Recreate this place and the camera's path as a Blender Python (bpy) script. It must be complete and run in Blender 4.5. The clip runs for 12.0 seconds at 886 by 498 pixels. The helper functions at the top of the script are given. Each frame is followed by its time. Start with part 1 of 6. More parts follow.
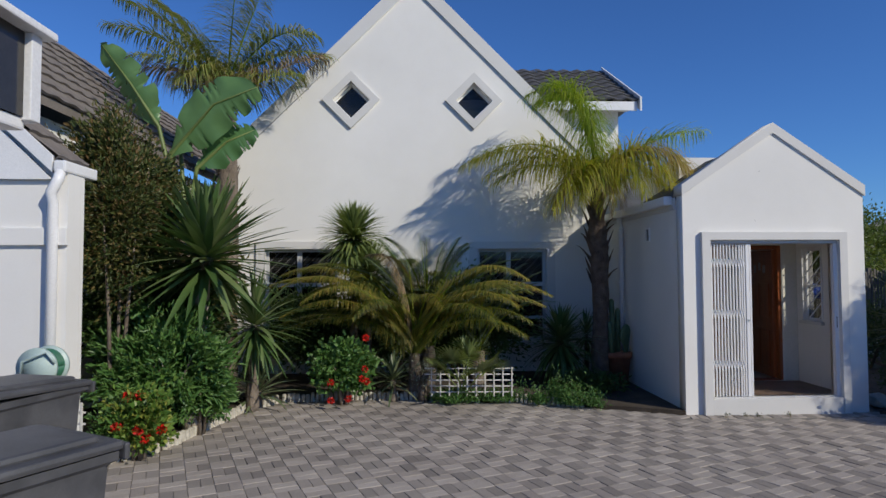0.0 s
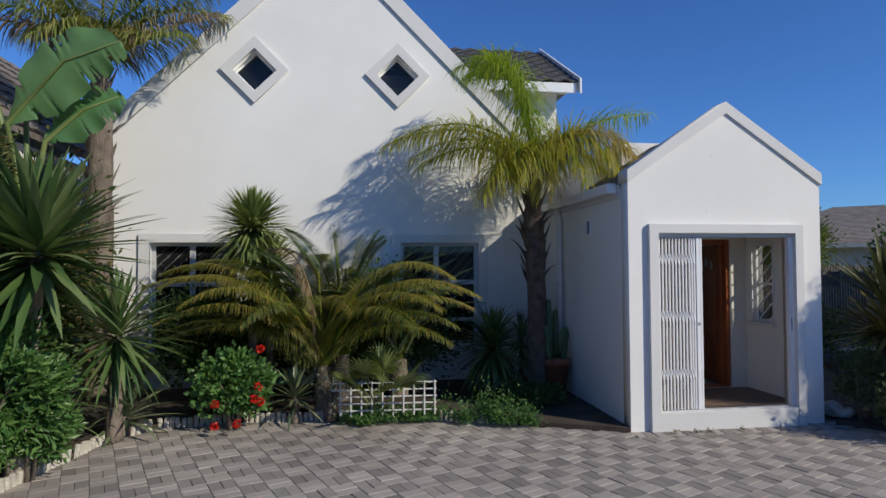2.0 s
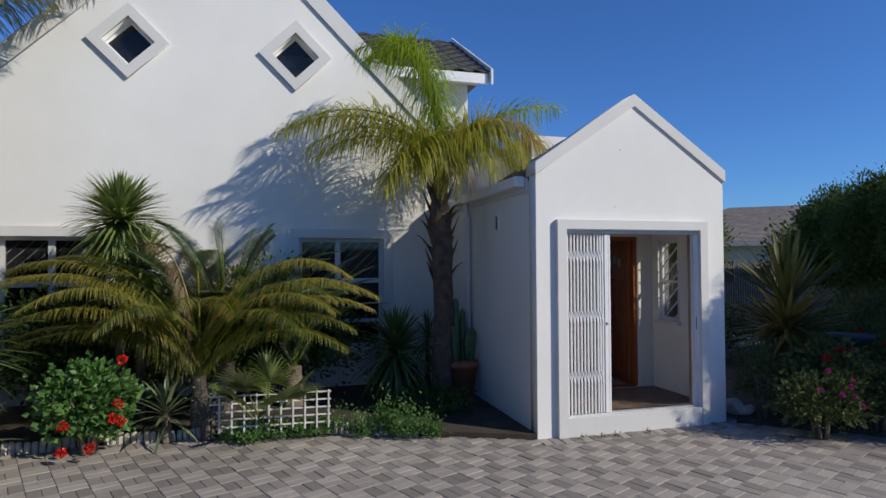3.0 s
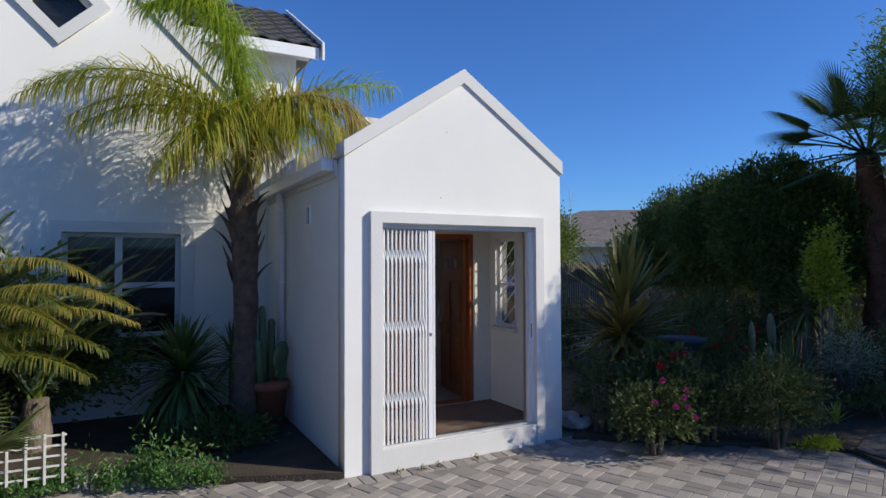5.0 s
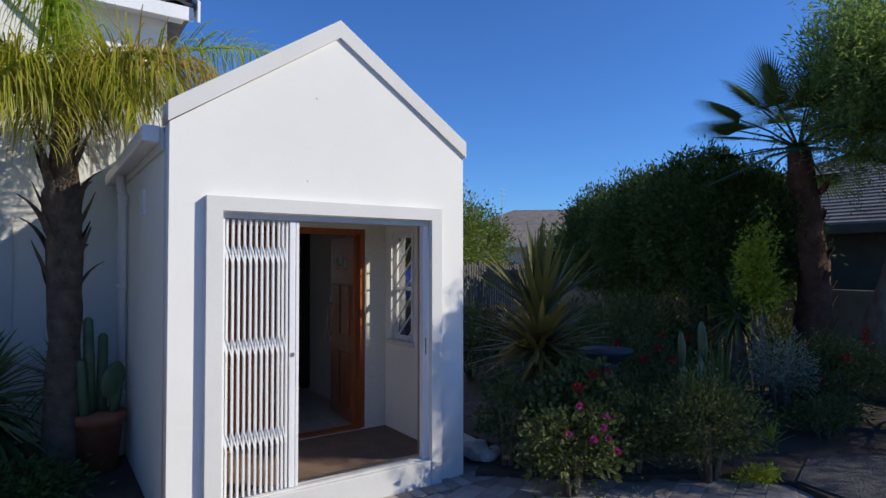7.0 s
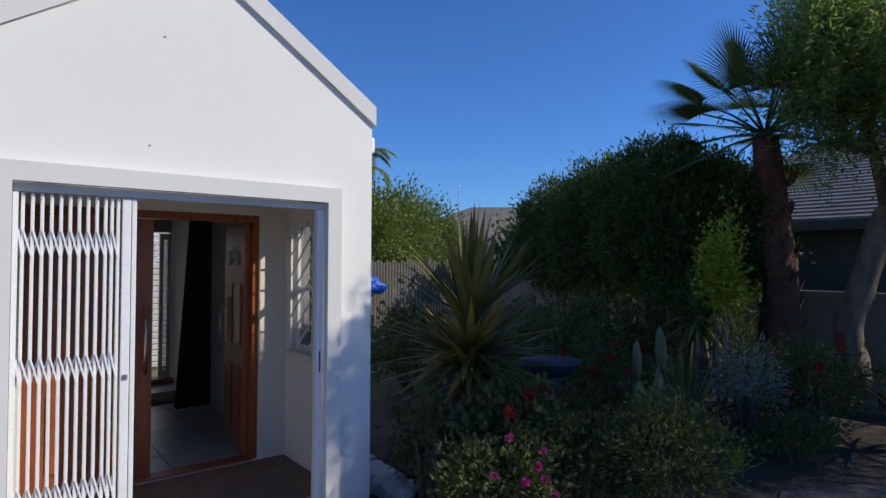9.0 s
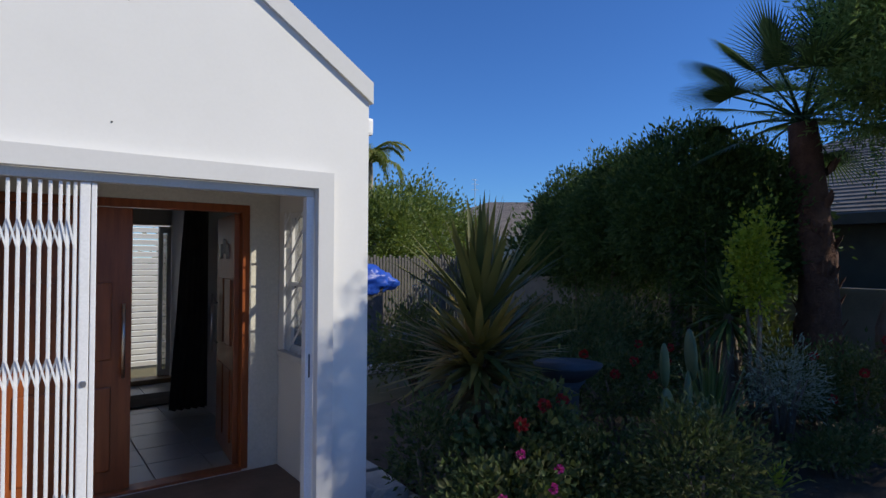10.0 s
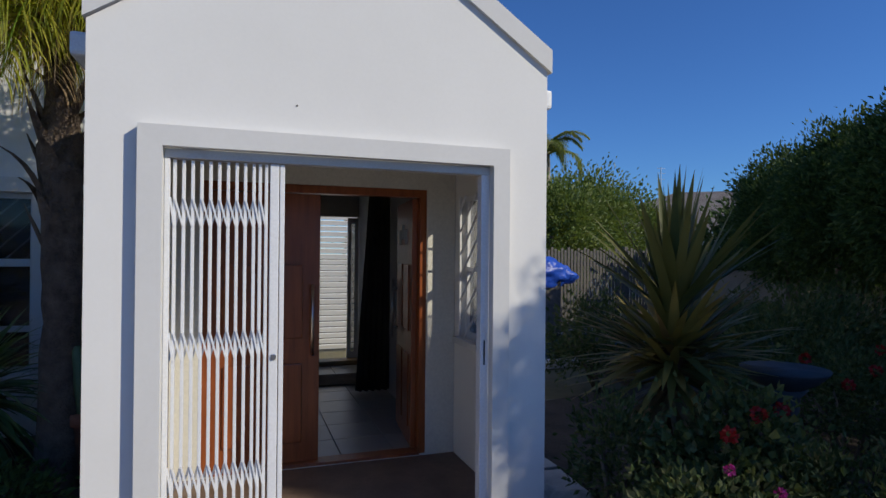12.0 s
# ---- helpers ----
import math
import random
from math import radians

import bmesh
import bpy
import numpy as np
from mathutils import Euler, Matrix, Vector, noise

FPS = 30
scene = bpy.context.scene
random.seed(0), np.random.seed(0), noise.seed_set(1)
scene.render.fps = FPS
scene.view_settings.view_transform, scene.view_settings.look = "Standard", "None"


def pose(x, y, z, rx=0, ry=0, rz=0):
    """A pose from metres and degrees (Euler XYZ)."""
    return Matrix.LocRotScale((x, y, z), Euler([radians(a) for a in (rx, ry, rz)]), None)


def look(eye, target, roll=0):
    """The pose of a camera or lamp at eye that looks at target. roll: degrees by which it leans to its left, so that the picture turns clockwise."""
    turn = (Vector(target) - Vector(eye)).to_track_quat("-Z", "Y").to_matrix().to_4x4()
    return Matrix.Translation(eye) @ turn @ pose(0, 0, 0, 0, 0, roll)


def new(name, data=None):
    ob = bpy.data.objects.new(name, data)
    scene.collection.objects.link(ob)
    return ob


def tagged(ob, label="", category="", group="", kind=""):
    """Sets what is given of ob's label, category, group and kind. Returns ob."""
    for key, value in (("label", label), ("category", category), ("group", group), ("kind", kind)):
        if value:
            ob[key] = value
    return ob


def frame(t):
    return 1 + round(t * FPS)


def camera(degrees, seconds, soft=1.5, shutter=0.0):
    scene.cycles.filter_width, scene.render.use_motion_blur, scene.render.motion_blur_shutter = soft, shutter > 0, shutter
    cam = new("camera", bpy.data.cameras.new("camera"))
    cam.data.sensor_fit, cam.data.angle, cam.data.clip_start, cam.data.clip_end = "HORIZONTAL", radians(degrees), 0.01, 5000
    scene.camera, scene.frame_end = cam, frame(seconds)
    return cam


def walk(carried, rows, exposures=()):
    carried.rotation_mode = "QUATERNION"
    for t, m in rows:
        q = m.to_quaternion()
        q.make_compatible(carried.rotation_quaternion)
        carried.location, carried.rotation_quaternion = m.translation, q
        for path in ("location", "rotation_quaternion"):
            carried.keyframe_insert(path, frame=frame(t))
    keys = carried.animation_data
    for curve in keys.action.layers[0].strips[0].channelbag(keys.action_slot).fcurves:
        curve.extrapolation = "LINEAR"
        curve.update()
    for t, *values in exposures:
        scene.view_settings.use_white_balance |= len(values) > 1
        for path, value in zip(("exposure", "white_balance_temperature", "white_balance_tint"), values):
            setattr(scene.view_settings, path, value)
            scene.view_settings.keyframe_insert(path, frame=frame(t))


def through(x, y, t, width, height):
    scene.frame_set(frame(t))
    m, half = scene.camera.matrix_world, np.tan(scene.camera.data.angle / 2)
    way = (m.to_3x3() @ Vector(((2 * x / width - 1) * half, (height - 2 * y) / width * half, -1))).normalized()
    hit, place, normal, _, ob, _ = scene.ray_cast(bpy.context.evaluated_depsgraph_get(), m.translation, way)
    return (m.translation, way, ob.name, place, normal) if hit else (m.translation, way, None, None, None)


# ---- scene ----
cam = camera(74.2, 12.0)
# seconds, eye x, y, z, yaw, pitch, roll
ROWS = [
    (0.0, -0.219, 0.525, 1.803, -2.55, 2.29, 0.19),
    (0.5, -0.123, 0.806, 1.799, -2.59, 2.22, 0.21),
    (1.0, -0.027, 1.129, 1.810, -3.08, 2.10, 0.20),
    (1.5, 0.072, 1.426, 1.822, -5.22, 1.83, 0.16),
    (2.0, 0.176, 1.675, 1.838, -8.31, 1.74, 0.28),
    (2.5, 0.307, 1.925, 1.842, -12.05, 1.48, 0.26),
    (3.0, 0.508, 2.182, 1.845, -16.14, 1.40, 0.26),
    (5.0, 1.498, 2.973, 1.842, -28.49, 1.40, 0.23),
    (5.5, 1.780, 3.184, 1.838, -30.54, 1.32, 0.16),
    (6.0, 2.039, 3.385, 1.827, -31.84, 1.30, 0.07),
    (6.5, 2.277, 3.541, 1.824, -33.28, 1.26, 0.04),
    (7.0, 2.491, 3.677, 1.850, -34.41, 1.35, 0.03),
    (9.0, 3.407, 4.259, 1.816, -37.98, 1.26, -0.27),
    (9.5, 3.597, 4.407, 1.806, -37.46, 1.03, -0.20),
    (10.0, 3.736, 4.548, 1.798, -36.28, 0.87, -0.35),
    (10.5, 3.836, 4.651, 1.798, -31.42, 0.74, -0.41),
    (11.0, 3.886, 4.727, 1.771, -25.87, 0.67, -0.41),
    (11.5, 3.885, 4.756, 1.745, -21.88, 0.51, -0.46),
    (12.0, 3.851, 4.772, 1.715, -19.12, 0.36, -0.51),
]
walk(cam, [(t, pose(x, y, z, 90 + pitch, roll, yaw)) for t, x, y, z, yaw, pitch, roll in ROWS],
     [(0.0, -0.24), (1.5, -0.14), (3.0, -0.13), (5.5, 0.16), (7.0, 0.16), (9.5, 0.02), (10.5, -0.05), (12.0, -0.24)])

# ---- light ----
SUN_DIR = Vector((-1.0, 0.9, -0.82)).normalized()          # the way the sunlight travels
sun_data = bpy.data.lights.new("sun", "SUN")
sun_data.energy, sun_data.angle, sun_data.color = 4.15, radians(0.53), (1.0, 0.93, 0.775)
sun = new("sun", sun_data)
sun.matrix_world = look((12, -10, 12), Vector((12, -10, 12)) + SUN_DIR)
world = bpy.data.worlds.new("sky")
scene.world = world
world.use_nodes = True
sky = world.node_tree.nodes.new("ShaderNodeTexSky")
sky.sky_type, sky.sun_disc = "NISHITA", False
sky.sun_elevation = math.asin(-SUN_DIR.z)
sky.sun_rotation = math.atan2(-SUN_DIR.x, -SUN_DIR.y)
sky.air_density, sky.dust_density, sky.ozone_density = 1.0, 0.05, 3.0
world.node_tree.nodes["Background"].inputs[1].default_value = 0.088
tint = world.node_tree.nodes.new("ShaderNodeMix")
tint.data_type, tint.blend_type = "RGBA", "MULTIPLY"
tint.inputs[0].default_value, tint.inputs[7].default_value = 1.0, (0.49, 0.88, 1.50, 1)
world.node_tree.links.new(sky.outputs[0], tint.inputs[6])
world.node_tree.links.new(tint.outputs[2], world.node_tree.nodes["Background"].inputs[0])
scene.view_settings.exposure = 0.0


# ---- materials ----
def material(name, rough=0.6, metal=0.0):
    m = bpy.data.materials.new(name)
    m.use_nodes = True
    b = m.node_tree.nodes["Principled BSDF"]
    b.inputs["Roughness"].default_value, b.inputs["Metallic"].default_value = rough, metal
    return m, m.node_tree, b


def node(tree, kind, **values):
    n = tree.nodes.new(kind)
    for k, v in values.items():
        n.inputs[k].default_value = v
    return n


def noise_of(tree, scale, detail=4.0, rough=0.6, stretch=None):
    co = tree.nodes.new("ShaderNodeTexCoord")
    n = node(tree, "ShaderNodeTexNoise", Scale=scale, Detail=detail, Roughness=rough)
    if stretch:
        mp = tree.nodes.new("ShaderNodeMapping")
        mp.inputs["Scale"].default_value = stretch
        tree.links.new(co.outputs["Object"], mp.inputs[0])
        tree.links.new(mp.outputs[0], n.inputs["Vector"])
    else:
        tree.links.new(co.outputs["Object"], n.inputs["Vector"])
    return n.outputs["Fac"]


def ramp(tree, fac, stops):
    r = tree.nodes.new("ShaderNodeValToRGB")
    e = r.color_ramp.elements
    while len(e) < len(stops):
        e.new(0.5)
    for i, (p, c) in enumerate(stops):
        e[i].position, e[i].color = p, (*c, 1)
    tree.links.new(fac, r.inputs[0])
    return r.outputs[0]


def mix(tree, a, b, fac, mode="MIX"):
    n = tree.nodes.new("ShaderNodeMix")
    n.data_type, n.blend_type = "RGBA", mode
    for v, s in ((fac, n.inputs[0]), (a, n.inputs[6]), (b, n.inputs[7])):
        if isinstance(v, (int, float)):
            s.default_value = v
        elif isinstance(v, tuple):
            s.default_value = (*v, 1)
        else:
            tree.links.new(v, s)
    return n.outputs[2]


def bump(tree, b, fac, strength, distance=0.01):
    n = node(tree, "ShaderNodeBump", Strength=strength, Distance=distance)
    tree.links.new(fac, n.inputs["Height"])
    tree.links.new(n.outputs[0], b.inputs["Normal"])


def vary(tree):
    """A random value for each object and each island of a joined mesh."""
    a = tree.nodes.new("ShaderNodeObjectInfo").outputs["Random"]
    b = tree.nodes.new("ShaderNodeNewGeometry").outputs["Random Per Island"]
    s = tree.nodes.new("ShaderNodeMath")
    s.operation = "ADD"
    tree.links.new(a, s.inputs[0]), tree.links.new(b, s.inputs[1])
    f = tree.nodes.new("ShaderNodeMath")
    f.operation = "FRACT"
    tree.links.new(s.outputs[0], f.inputs[0])
    return f.outputs[0]


def surface(name, dark, light, scale=6.0, fine=60.0, rough=0.7, bumps=0.2, metal=0.0, distance=0.004, stretch=None, speck=0.82):
    """A two-scale mottled surface."""
    m, t, b = material(name, rough, metal)
    big = noise_of(t, scale, 5.0, 0.6, stretch)
    small = noise_of(t, fine, 3.0, 0.6, stretch)
    c = ramp(t, big, [(0.3, dark), (0.7, light)])
    s = ramp(t, small, [(0.3, (speck, speck, speck)), (0.7, (1.0, 1.0, 1.0))])
    t.links.new(mix(t, c, s, 0.7, "MULTIPLY"), b.inputs["Base Color"])
    bump(t, b, small, bumps, distance)
    return m


def leaf_material(name, colours, tip=None, rough=0.45, shine=0.5, through=0.28):
    """Leaves: a colour a leaf, mottled, partly letting light through."""
    m, t, b = material(name, rough)
    r = vary(t)
    c = ramp(t, r, [(i / max(1, len(colours) - 1), k) for i, k in enumerate(colours)])
    n = ramp(t, noise_of(t, 3.0, 3.0), [(0.3, (0.72, 0.76, 0.7)), (0.7, (1.08, 1.05, 1.0))])
    c = mix(t, c, n, 0.8, "MULTIPLY")
    b.inputs["Specular IOR Level"].default_value = shine
    t.links.new(c, b.inputs["Base Color"])
    tr = t.nodes.new("ShaderNodeBsdfTranslucent")
    t.links.new(mix(t, c, (1.0, 1.0, 0.45), 0.6, "MULTIPLY"), tr.inputs[0])
    ms = node(t, "ShaderNodeMixShader", Fac=through)
    t.links.new(b.outputs[0], ms.inputs[1]), t.links.new(tr.outputs[0], ms.inputs[2])
    t.links.new(ms.outputs[0], t.nodes["Material Output"].inputs[0])
    return m


PLASTER = surface("white_plaster", (0.70, 0.685, 0.66), (0.79, 0.775, 0.75), 0.5, 45, 0.85, 0.05, 0, 0.003, None, 0.97)
TRIM = surface("grey_white_trim", (0.60, 0.59, 0.575), (0.66, 0.65, 0.635), 1.0, 45, 0.8, 0.05, 0, 0.003, None, 0.96)
CREAM = surface("cream_plaster", (0.66, 0.63, 0.55), (0.73, 0.70, 0.62), 1.2, 50, 0.85, 0.3, 0, 0.003)
WHITE_METAL = surface("white_enamel", (0.76, 0.76, 0.77), (0.82, 0.82, 0.83), 4, 90, 0.35, 0.05)
ALU = surface("pale_aluminium", (0.50, 0.50, 0.50), (0.58, 0.58, 0.58), 3, 120, 0.5, 0.05, 0.1)
WHITE_WOOD = surface("weathered_white_wood", (0.45, 0.43, 0.40), (0.74, 0.72, 0.68), 9, 80, 0.8, 0.5, 0, 0.004)
STAKE = surface("bleached_stake", (0.38, 0.35, 0.29), (0.66, 0.62, 0.54), 14, 90, 0.9, 0.7, 0, 0.005)
TILE_DARK = surface("grey_roof_tile", (0.055, 0.055, 0.06), (0.12, 0.115, 0.11), 5, 70, 0.75, 0.4)
TILE_BROWN = surface("brown_roof_tile", (0.14, 0.12, 0.105), (0.23, 0.20, 0.175), 3, 50, 0.8, 0.4)
TILE_GREY = surface("weathered_roof_tile", (0.20, 0.165, 0.14), (0.33, 0.28, 0.24), 3, 50, 0.8, 0.4)
WOOD = surface("red_brown_door_wood", (0.20, 0.05, 0.014), (0.36, 0.10, 0.028), 3, 30, 0.34, 0.3, 0, 0.002, (8, 8, 0.7))
BIN = surface("dark_grey_plastic", (0.05, 0.051, 0.057), (0.095, 0.096, 0.105), 5, 150, 0.5, 0.3)
FROST = surface("frosted_glass", (0.34, 0.33, 0.31), (0.42, 0.41, 0.39), 9, 90, 0.25, 0.2)
RUBBER = surface("black_rubber", (0.012, 0.012, 0.013), (0.025, 0.025, 0.026), 5, 100, 0.7, 0.2)
CHROME = surface("brushed_steel", (0.5, 0.5, 0.5), (0.62, 0.62, 0.62), 6, 160, 0.28, 0.05, 1.0)
SOIL = surface("dark_garden_soil", (0.035, 0.026, 0.019), (0.085, 0.065, 0.047), 3, 40, 0.95, 0.9, 0, 0.02)
SAND = surface("joint_sand", (0.15, 0.14, 0.125), (0.27, 0.25, 0.22), 4, 60, 0.95, 0.5, 0, 0.005)
GROUND = surface("dry_lawn_ground", (0.10, 0.095, 0.05), (0.19, 0.165, 0.10), 0.3, 9, 0.95, 0.5, 0, 0.03)
TERRACOTTA = surface("terracotta", (0.24, 0.075, 0.035), (0.36, 0.13, 0.07), 6, 50, 0.8, 0.3)
PORCH_TILE = surface("brown_porch_floor", (0.13, 0.085, 0.06), (0.22, 0.15, 0.11), 4, 40, 0.6, 0.3)
CONCRETE = surface("pale_concrete", (0.36, 0.35, 0.34), (0.52, 0.51, 0.49), 4, 60, 0.9, 0.5, 0, 0.006)
BATH = surface("blue_grey_stone", (0.045, 0.05, 0.066), (0.08, 0.087, 0.105), 5, 50, 0.8, 0.4)
# grey fence wood, its colour lowered to stand for shade from the trees
FENCE = surface("grey_fence_wood", (0.085, 0.078, 0.072), (0.18, 0.165, 0.15), 7, 60, 0.85, 0.4)
TARP = surface("blue_tarpaulin", (0.012, 0.05, 0.38), (0.03, 0.12, 0.62), 2, 20, 0.4, 0.4, 0, 0.02)
CURTAIN = surface("charcoal_curtain", (0.10, 0.088, 0.08), (0.18, 0.16, 0.145), 4, 90, 0.9, 0.3)
GREENPLASTIC = surface("pale_green_plastic", (0.36, 0.47, 0.45), (0.46, 0.57, 0.55), 4, 90, 0.45, 0.1)
HOSE = surface("green_hose", (0.02, 0.10, 0.06), (0.04, 0.17, 0.10), 6, 80, 0.5, 0.1)
BARK = surface("grey_brown_bark", (0.085, 0.065, 0.05), (0.27, 0.22, 0.175), 8, 50, 0.95, 1.0, 0, 0.02, (1, 1, 0.35))
PALE_BARK = surface("pale_bark", (0.22, 0.19, 0.15), (0.38, 0.33, 0.27), 8, 50, 0.95, 0.9, 0, 0.02, (1, 1, 0.5))
# brown palm bark, with the shadow over the trunk put into its colour
SHADED_PALM_BARK = surface("shade_darkened_palm_bark", (0.065, 0.045, 0.035), (0.21, 0.15, 0.11), 8, 40, 0.95, 1.0, 0, 0.03)
RED_BARK = surface("rust_brown_bark", (0.075, 0.032, 0.02), (0.17, 0.085, 0.055), 7, 40, 0.95, 1.0, 0, 0.03)
RUG = surface("brown_mat", (0.06, 0.045, 0.035), (0.11, 0.085, 0.065), 6, 200, 0.95, 0.6)
BEAM = surface("honey_timber", (0.32, 0.2, 0.09), (0.45, 0.3, 0.15), 5, 50, 0.5, 0.2, 0, 0.003, (1, 6, 6))
GRAVEL = surface("dark_gravel", (0.045, 0.045, 0.05), (0.10, 0.098, 0.1), 14, 60, 0.95, 1.0, 0, 0.02)
STONE = surface("white_stone", (0.42, 0.41, 0.38), (0.66, 0.64, 0.60), 6, 50, 0.9, 0.6, 0, 0.01)
# cream boundary plaster with the shade of the trees put into its colour
SHADED_CREAM = surface("shade_dulled_cream_plaster", (0.20, 0.185, 0.15), (0.28, 0.26, 0.215), 2, 40, 0.9, 0.3)
# neighbour's plaster, browned and darkened in place of the shade on it
SHADE_BROWN_WALL = surface("shade_browned_plaster", (0.12, 0.10, 0.08), (0.18, 0.15, 0.12), 2, 40, 0.9, 0.3)
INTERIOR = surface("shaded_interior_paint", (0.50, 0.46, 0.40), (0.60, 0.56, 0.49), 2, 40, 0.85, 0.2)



def paver_material(name, tones):
    m, t, b = material(name, 0.88)
    c = ramp(t, vary(t), [(i / (len(tones) - 1), k) for i, k in enumerate(tones)])
    w = ramp(t, noise_of(t, 0.7, 5.0), [(0.32, (0.74, 0.70, 0.68)), (0.68, (1.1, 1.06, 1.02))])
    s = noise_of(t, 90.0, 3.0)
    f = ramp(t, s, [(0.3, (0.74, 0.74, 0.74)), (0.7, (1.12, 1.12, 1.12))])
    t.links.new(mix(t, mix(t, c, w, 0.85, "MULTIPLY"), f, 0.8, "MULTIPLY"), b.inputs["Base Color"])
    bump(t, b, s, 0.5, 0.004)
    return m


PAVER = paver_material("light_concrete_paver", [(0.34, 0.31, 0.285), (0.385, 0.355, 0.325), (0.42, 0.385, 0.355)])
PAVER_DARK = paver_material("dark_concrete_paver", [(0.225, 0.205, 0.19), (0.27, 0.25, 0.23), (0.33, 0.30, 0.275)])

FLOOR_TILE, _t, _b = material("cream_floor_tile", 0.3)
_c = ramp(_t, vary(_t), [(0.0, (0.40, 0.37, 0.32)), (1.0, (0.50, 0.47, 0.41))])
_f = ramp(_t, noise_of(_t, 8.0), [(0.3, (0.85, 0.85, 0.85)), (0.7, (1, 1, 1))])
_t.links.new(mix(_t, _c, _f, 0.7, "MULTIPLY"), _b.inputs["Base Color"])

GLASS, _t, _b = material("window_glass", 0.03)
_b.inputs["Base Color"].default_value = (0.02, 0.022, 0.025, 1)
_b.inputs["Specular IOR Level"].default_value = 0.6
_b.inputs["Alpha"].default_value = 0.5
SMOKED = surface("smoked_glass", (0.03, 0.028, 0.026), (0.05, 0.046, 0.043), 4, 60, 0.15, 0.02)
POOL, _t, _b = material("pool_water", 0.05)
_b.inputs["Base Color"].default_value = (0.03, 0.12, 0.20, 1)
bump(_t, _b, noise_of(_t, 7.0), 0.15, 0.02)
# near-black colour standing in for unlit indoors and the hollow behind the vent
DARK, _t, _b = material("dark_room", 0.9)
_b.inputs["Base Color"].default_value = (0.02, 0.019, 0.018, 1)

YUCCA = leaf_material("yucca_leaf", [(0.045, 0.10, 0.03), (0.085, 0.155, 0.045), (0.13, 0.20, 0.07), (0.20, 0.25, 0.11)], through=0.22)
OLIVE = leaf_material("olive_sword_leaf", [(0.07, 0.09, 0.03), (0.13, 0.14, 0.045), (0.21, 0.19, 0.06)], shine=0.25, through=0.2)
SKIRT = leaf_material("olive_yellow_leaf", [(0.12, 0.125, 0.035), (0.22, 0.19, 0.055), (0.32, 0.25, 0.075), (0.28, 0.17, 0.07)], shine=0.25, through=0.2)
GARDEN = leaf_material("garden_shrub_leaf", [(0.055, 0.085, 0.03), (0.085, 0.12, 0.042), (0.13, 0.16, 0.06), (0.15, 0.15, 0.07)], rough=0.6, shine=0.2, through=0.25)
AGAVE = leaf_material("grey_green_leaf", [(0.07, 0.11, 0.055), (0.13, 0.17, 0.09), (0.2, 0.22, 0.12)], through=0.12)
PALM = leaf_material("queen_palm_leaf", [(0.24, 0.29, 0.03), (0.46, 0.48, 0.05), (0.64, 0.60, 0.09), (0.58, 0.47, 0.12)], through=0.62)
PALM_GOLD = leaf_material("golden_palm_leaf", [(0.26, 0.24, 0.04), (0.42, 0.36, 0.06), (0.50, 0.36, 0.10), (0.36, 0.24, 0.10)], through=0.5)
PALM_FRESH = leaf_material("fresh_palm_leaf", [(0.18, 0.30, 0.025), (0.34, 0.46, 0.045), (0.48, 0.54, 0.06)], through=0.6)
PALM_DRY = leaf_material("dry_palm_leaf", [(0.20, 0.13, 0.07), (0.36, 0.25, 0.13), (0.30, 0.22, 0.15)], through=0.2)
PALM_FAR = leaf_material("green_palm_leaf", [(0.15, 0.21, 0.05), (0.28, 0.33, 0.085), (0.42, 0.37, 0.13)], through=0.4)
CYCAD = leaf_material("arching_palm_leaf", [(0.085, 0.13, 0.032), (0.155, 0.20, 0.048), (0.27, 0.28, 0.06), (0.42, 0.34, 0.075)], through=0.55)
CYCAD_GOLD = leaf_material("golden_arching_leaf", [(0.16, 0.19, 0.035), (0.27, 0.27, 0.05), (0.40, 0.34, 0.07), (0.48, 0.34, 0.09)], through=0.5)
CYCAD_BLUE = leaf_material("cycad_leaf", [(0.08, 0.13, 0.085), (0.14, 0.20, 0.13), (0.22, 0.29, 0.20)], through=0.25)
FAN = leaf_material("fan_palm_leaf", [(0.15, 0.21, 0.065), (0.29, 0.35, 0.12)], through=0.3)
FAN_DARK = leaf_material("dark_fan_leaf", [(0.05, 0.09, 0.035), (0.09, 0.15, 0.05), (0.15, 0.21, 0.08)], through=0.25)
BANANA = leaf_material("broad_banana_leaf", [(0.10, 0.22, 0.085), (0.19, 0.33, 0.13)], rough=0.35, through=0.3)
BUSH = leaf_material("bright_bush_leaf", [(0.055, 0.14, 0.035), (0.10, 0.22, 0.055), (0.18, 0.31, 0.09)], through=0.35)
BUSH_DARK = leaf_material("dark_bush_leaf", [(0.03, 0.05, 0.016), (0.065, 0.09, 0.028), (0.12, 0.13, 0.04), (0.18, 0.11, 0.05)], shine=0.25, through=0.25)
HEDGE = leaf_material("hedge_leaf", [(0.05, 0.09, 0.028), (0.085, 0.14, 0.042), (0.13, 0.19, 0.06)], rough=0.55, shine=0.3, through=0.35)
GERANIUM = leaf_material("geranium_leaf", [(0.06, 0.14, 0.025), (0.11, 0.22, 0.04), (0.18, 0.29, 0.06), (0.32, 0.33, 0.07)], through=0.3)
PEPPER = leaf_material("pepper_tree_leaf", [(0.18, 0.27, 0.09), (0.26, 0.36, 0.13), (0.35, 0.45, 0.18)], shine=0.2, through=0.55)
LIME = leaf_material("yellow_green_leaf", [(0.22, 0.30, 0.025), (0.38, 0.45, 0.05), (0.50, 0.53, 0.07)], through=0.45)
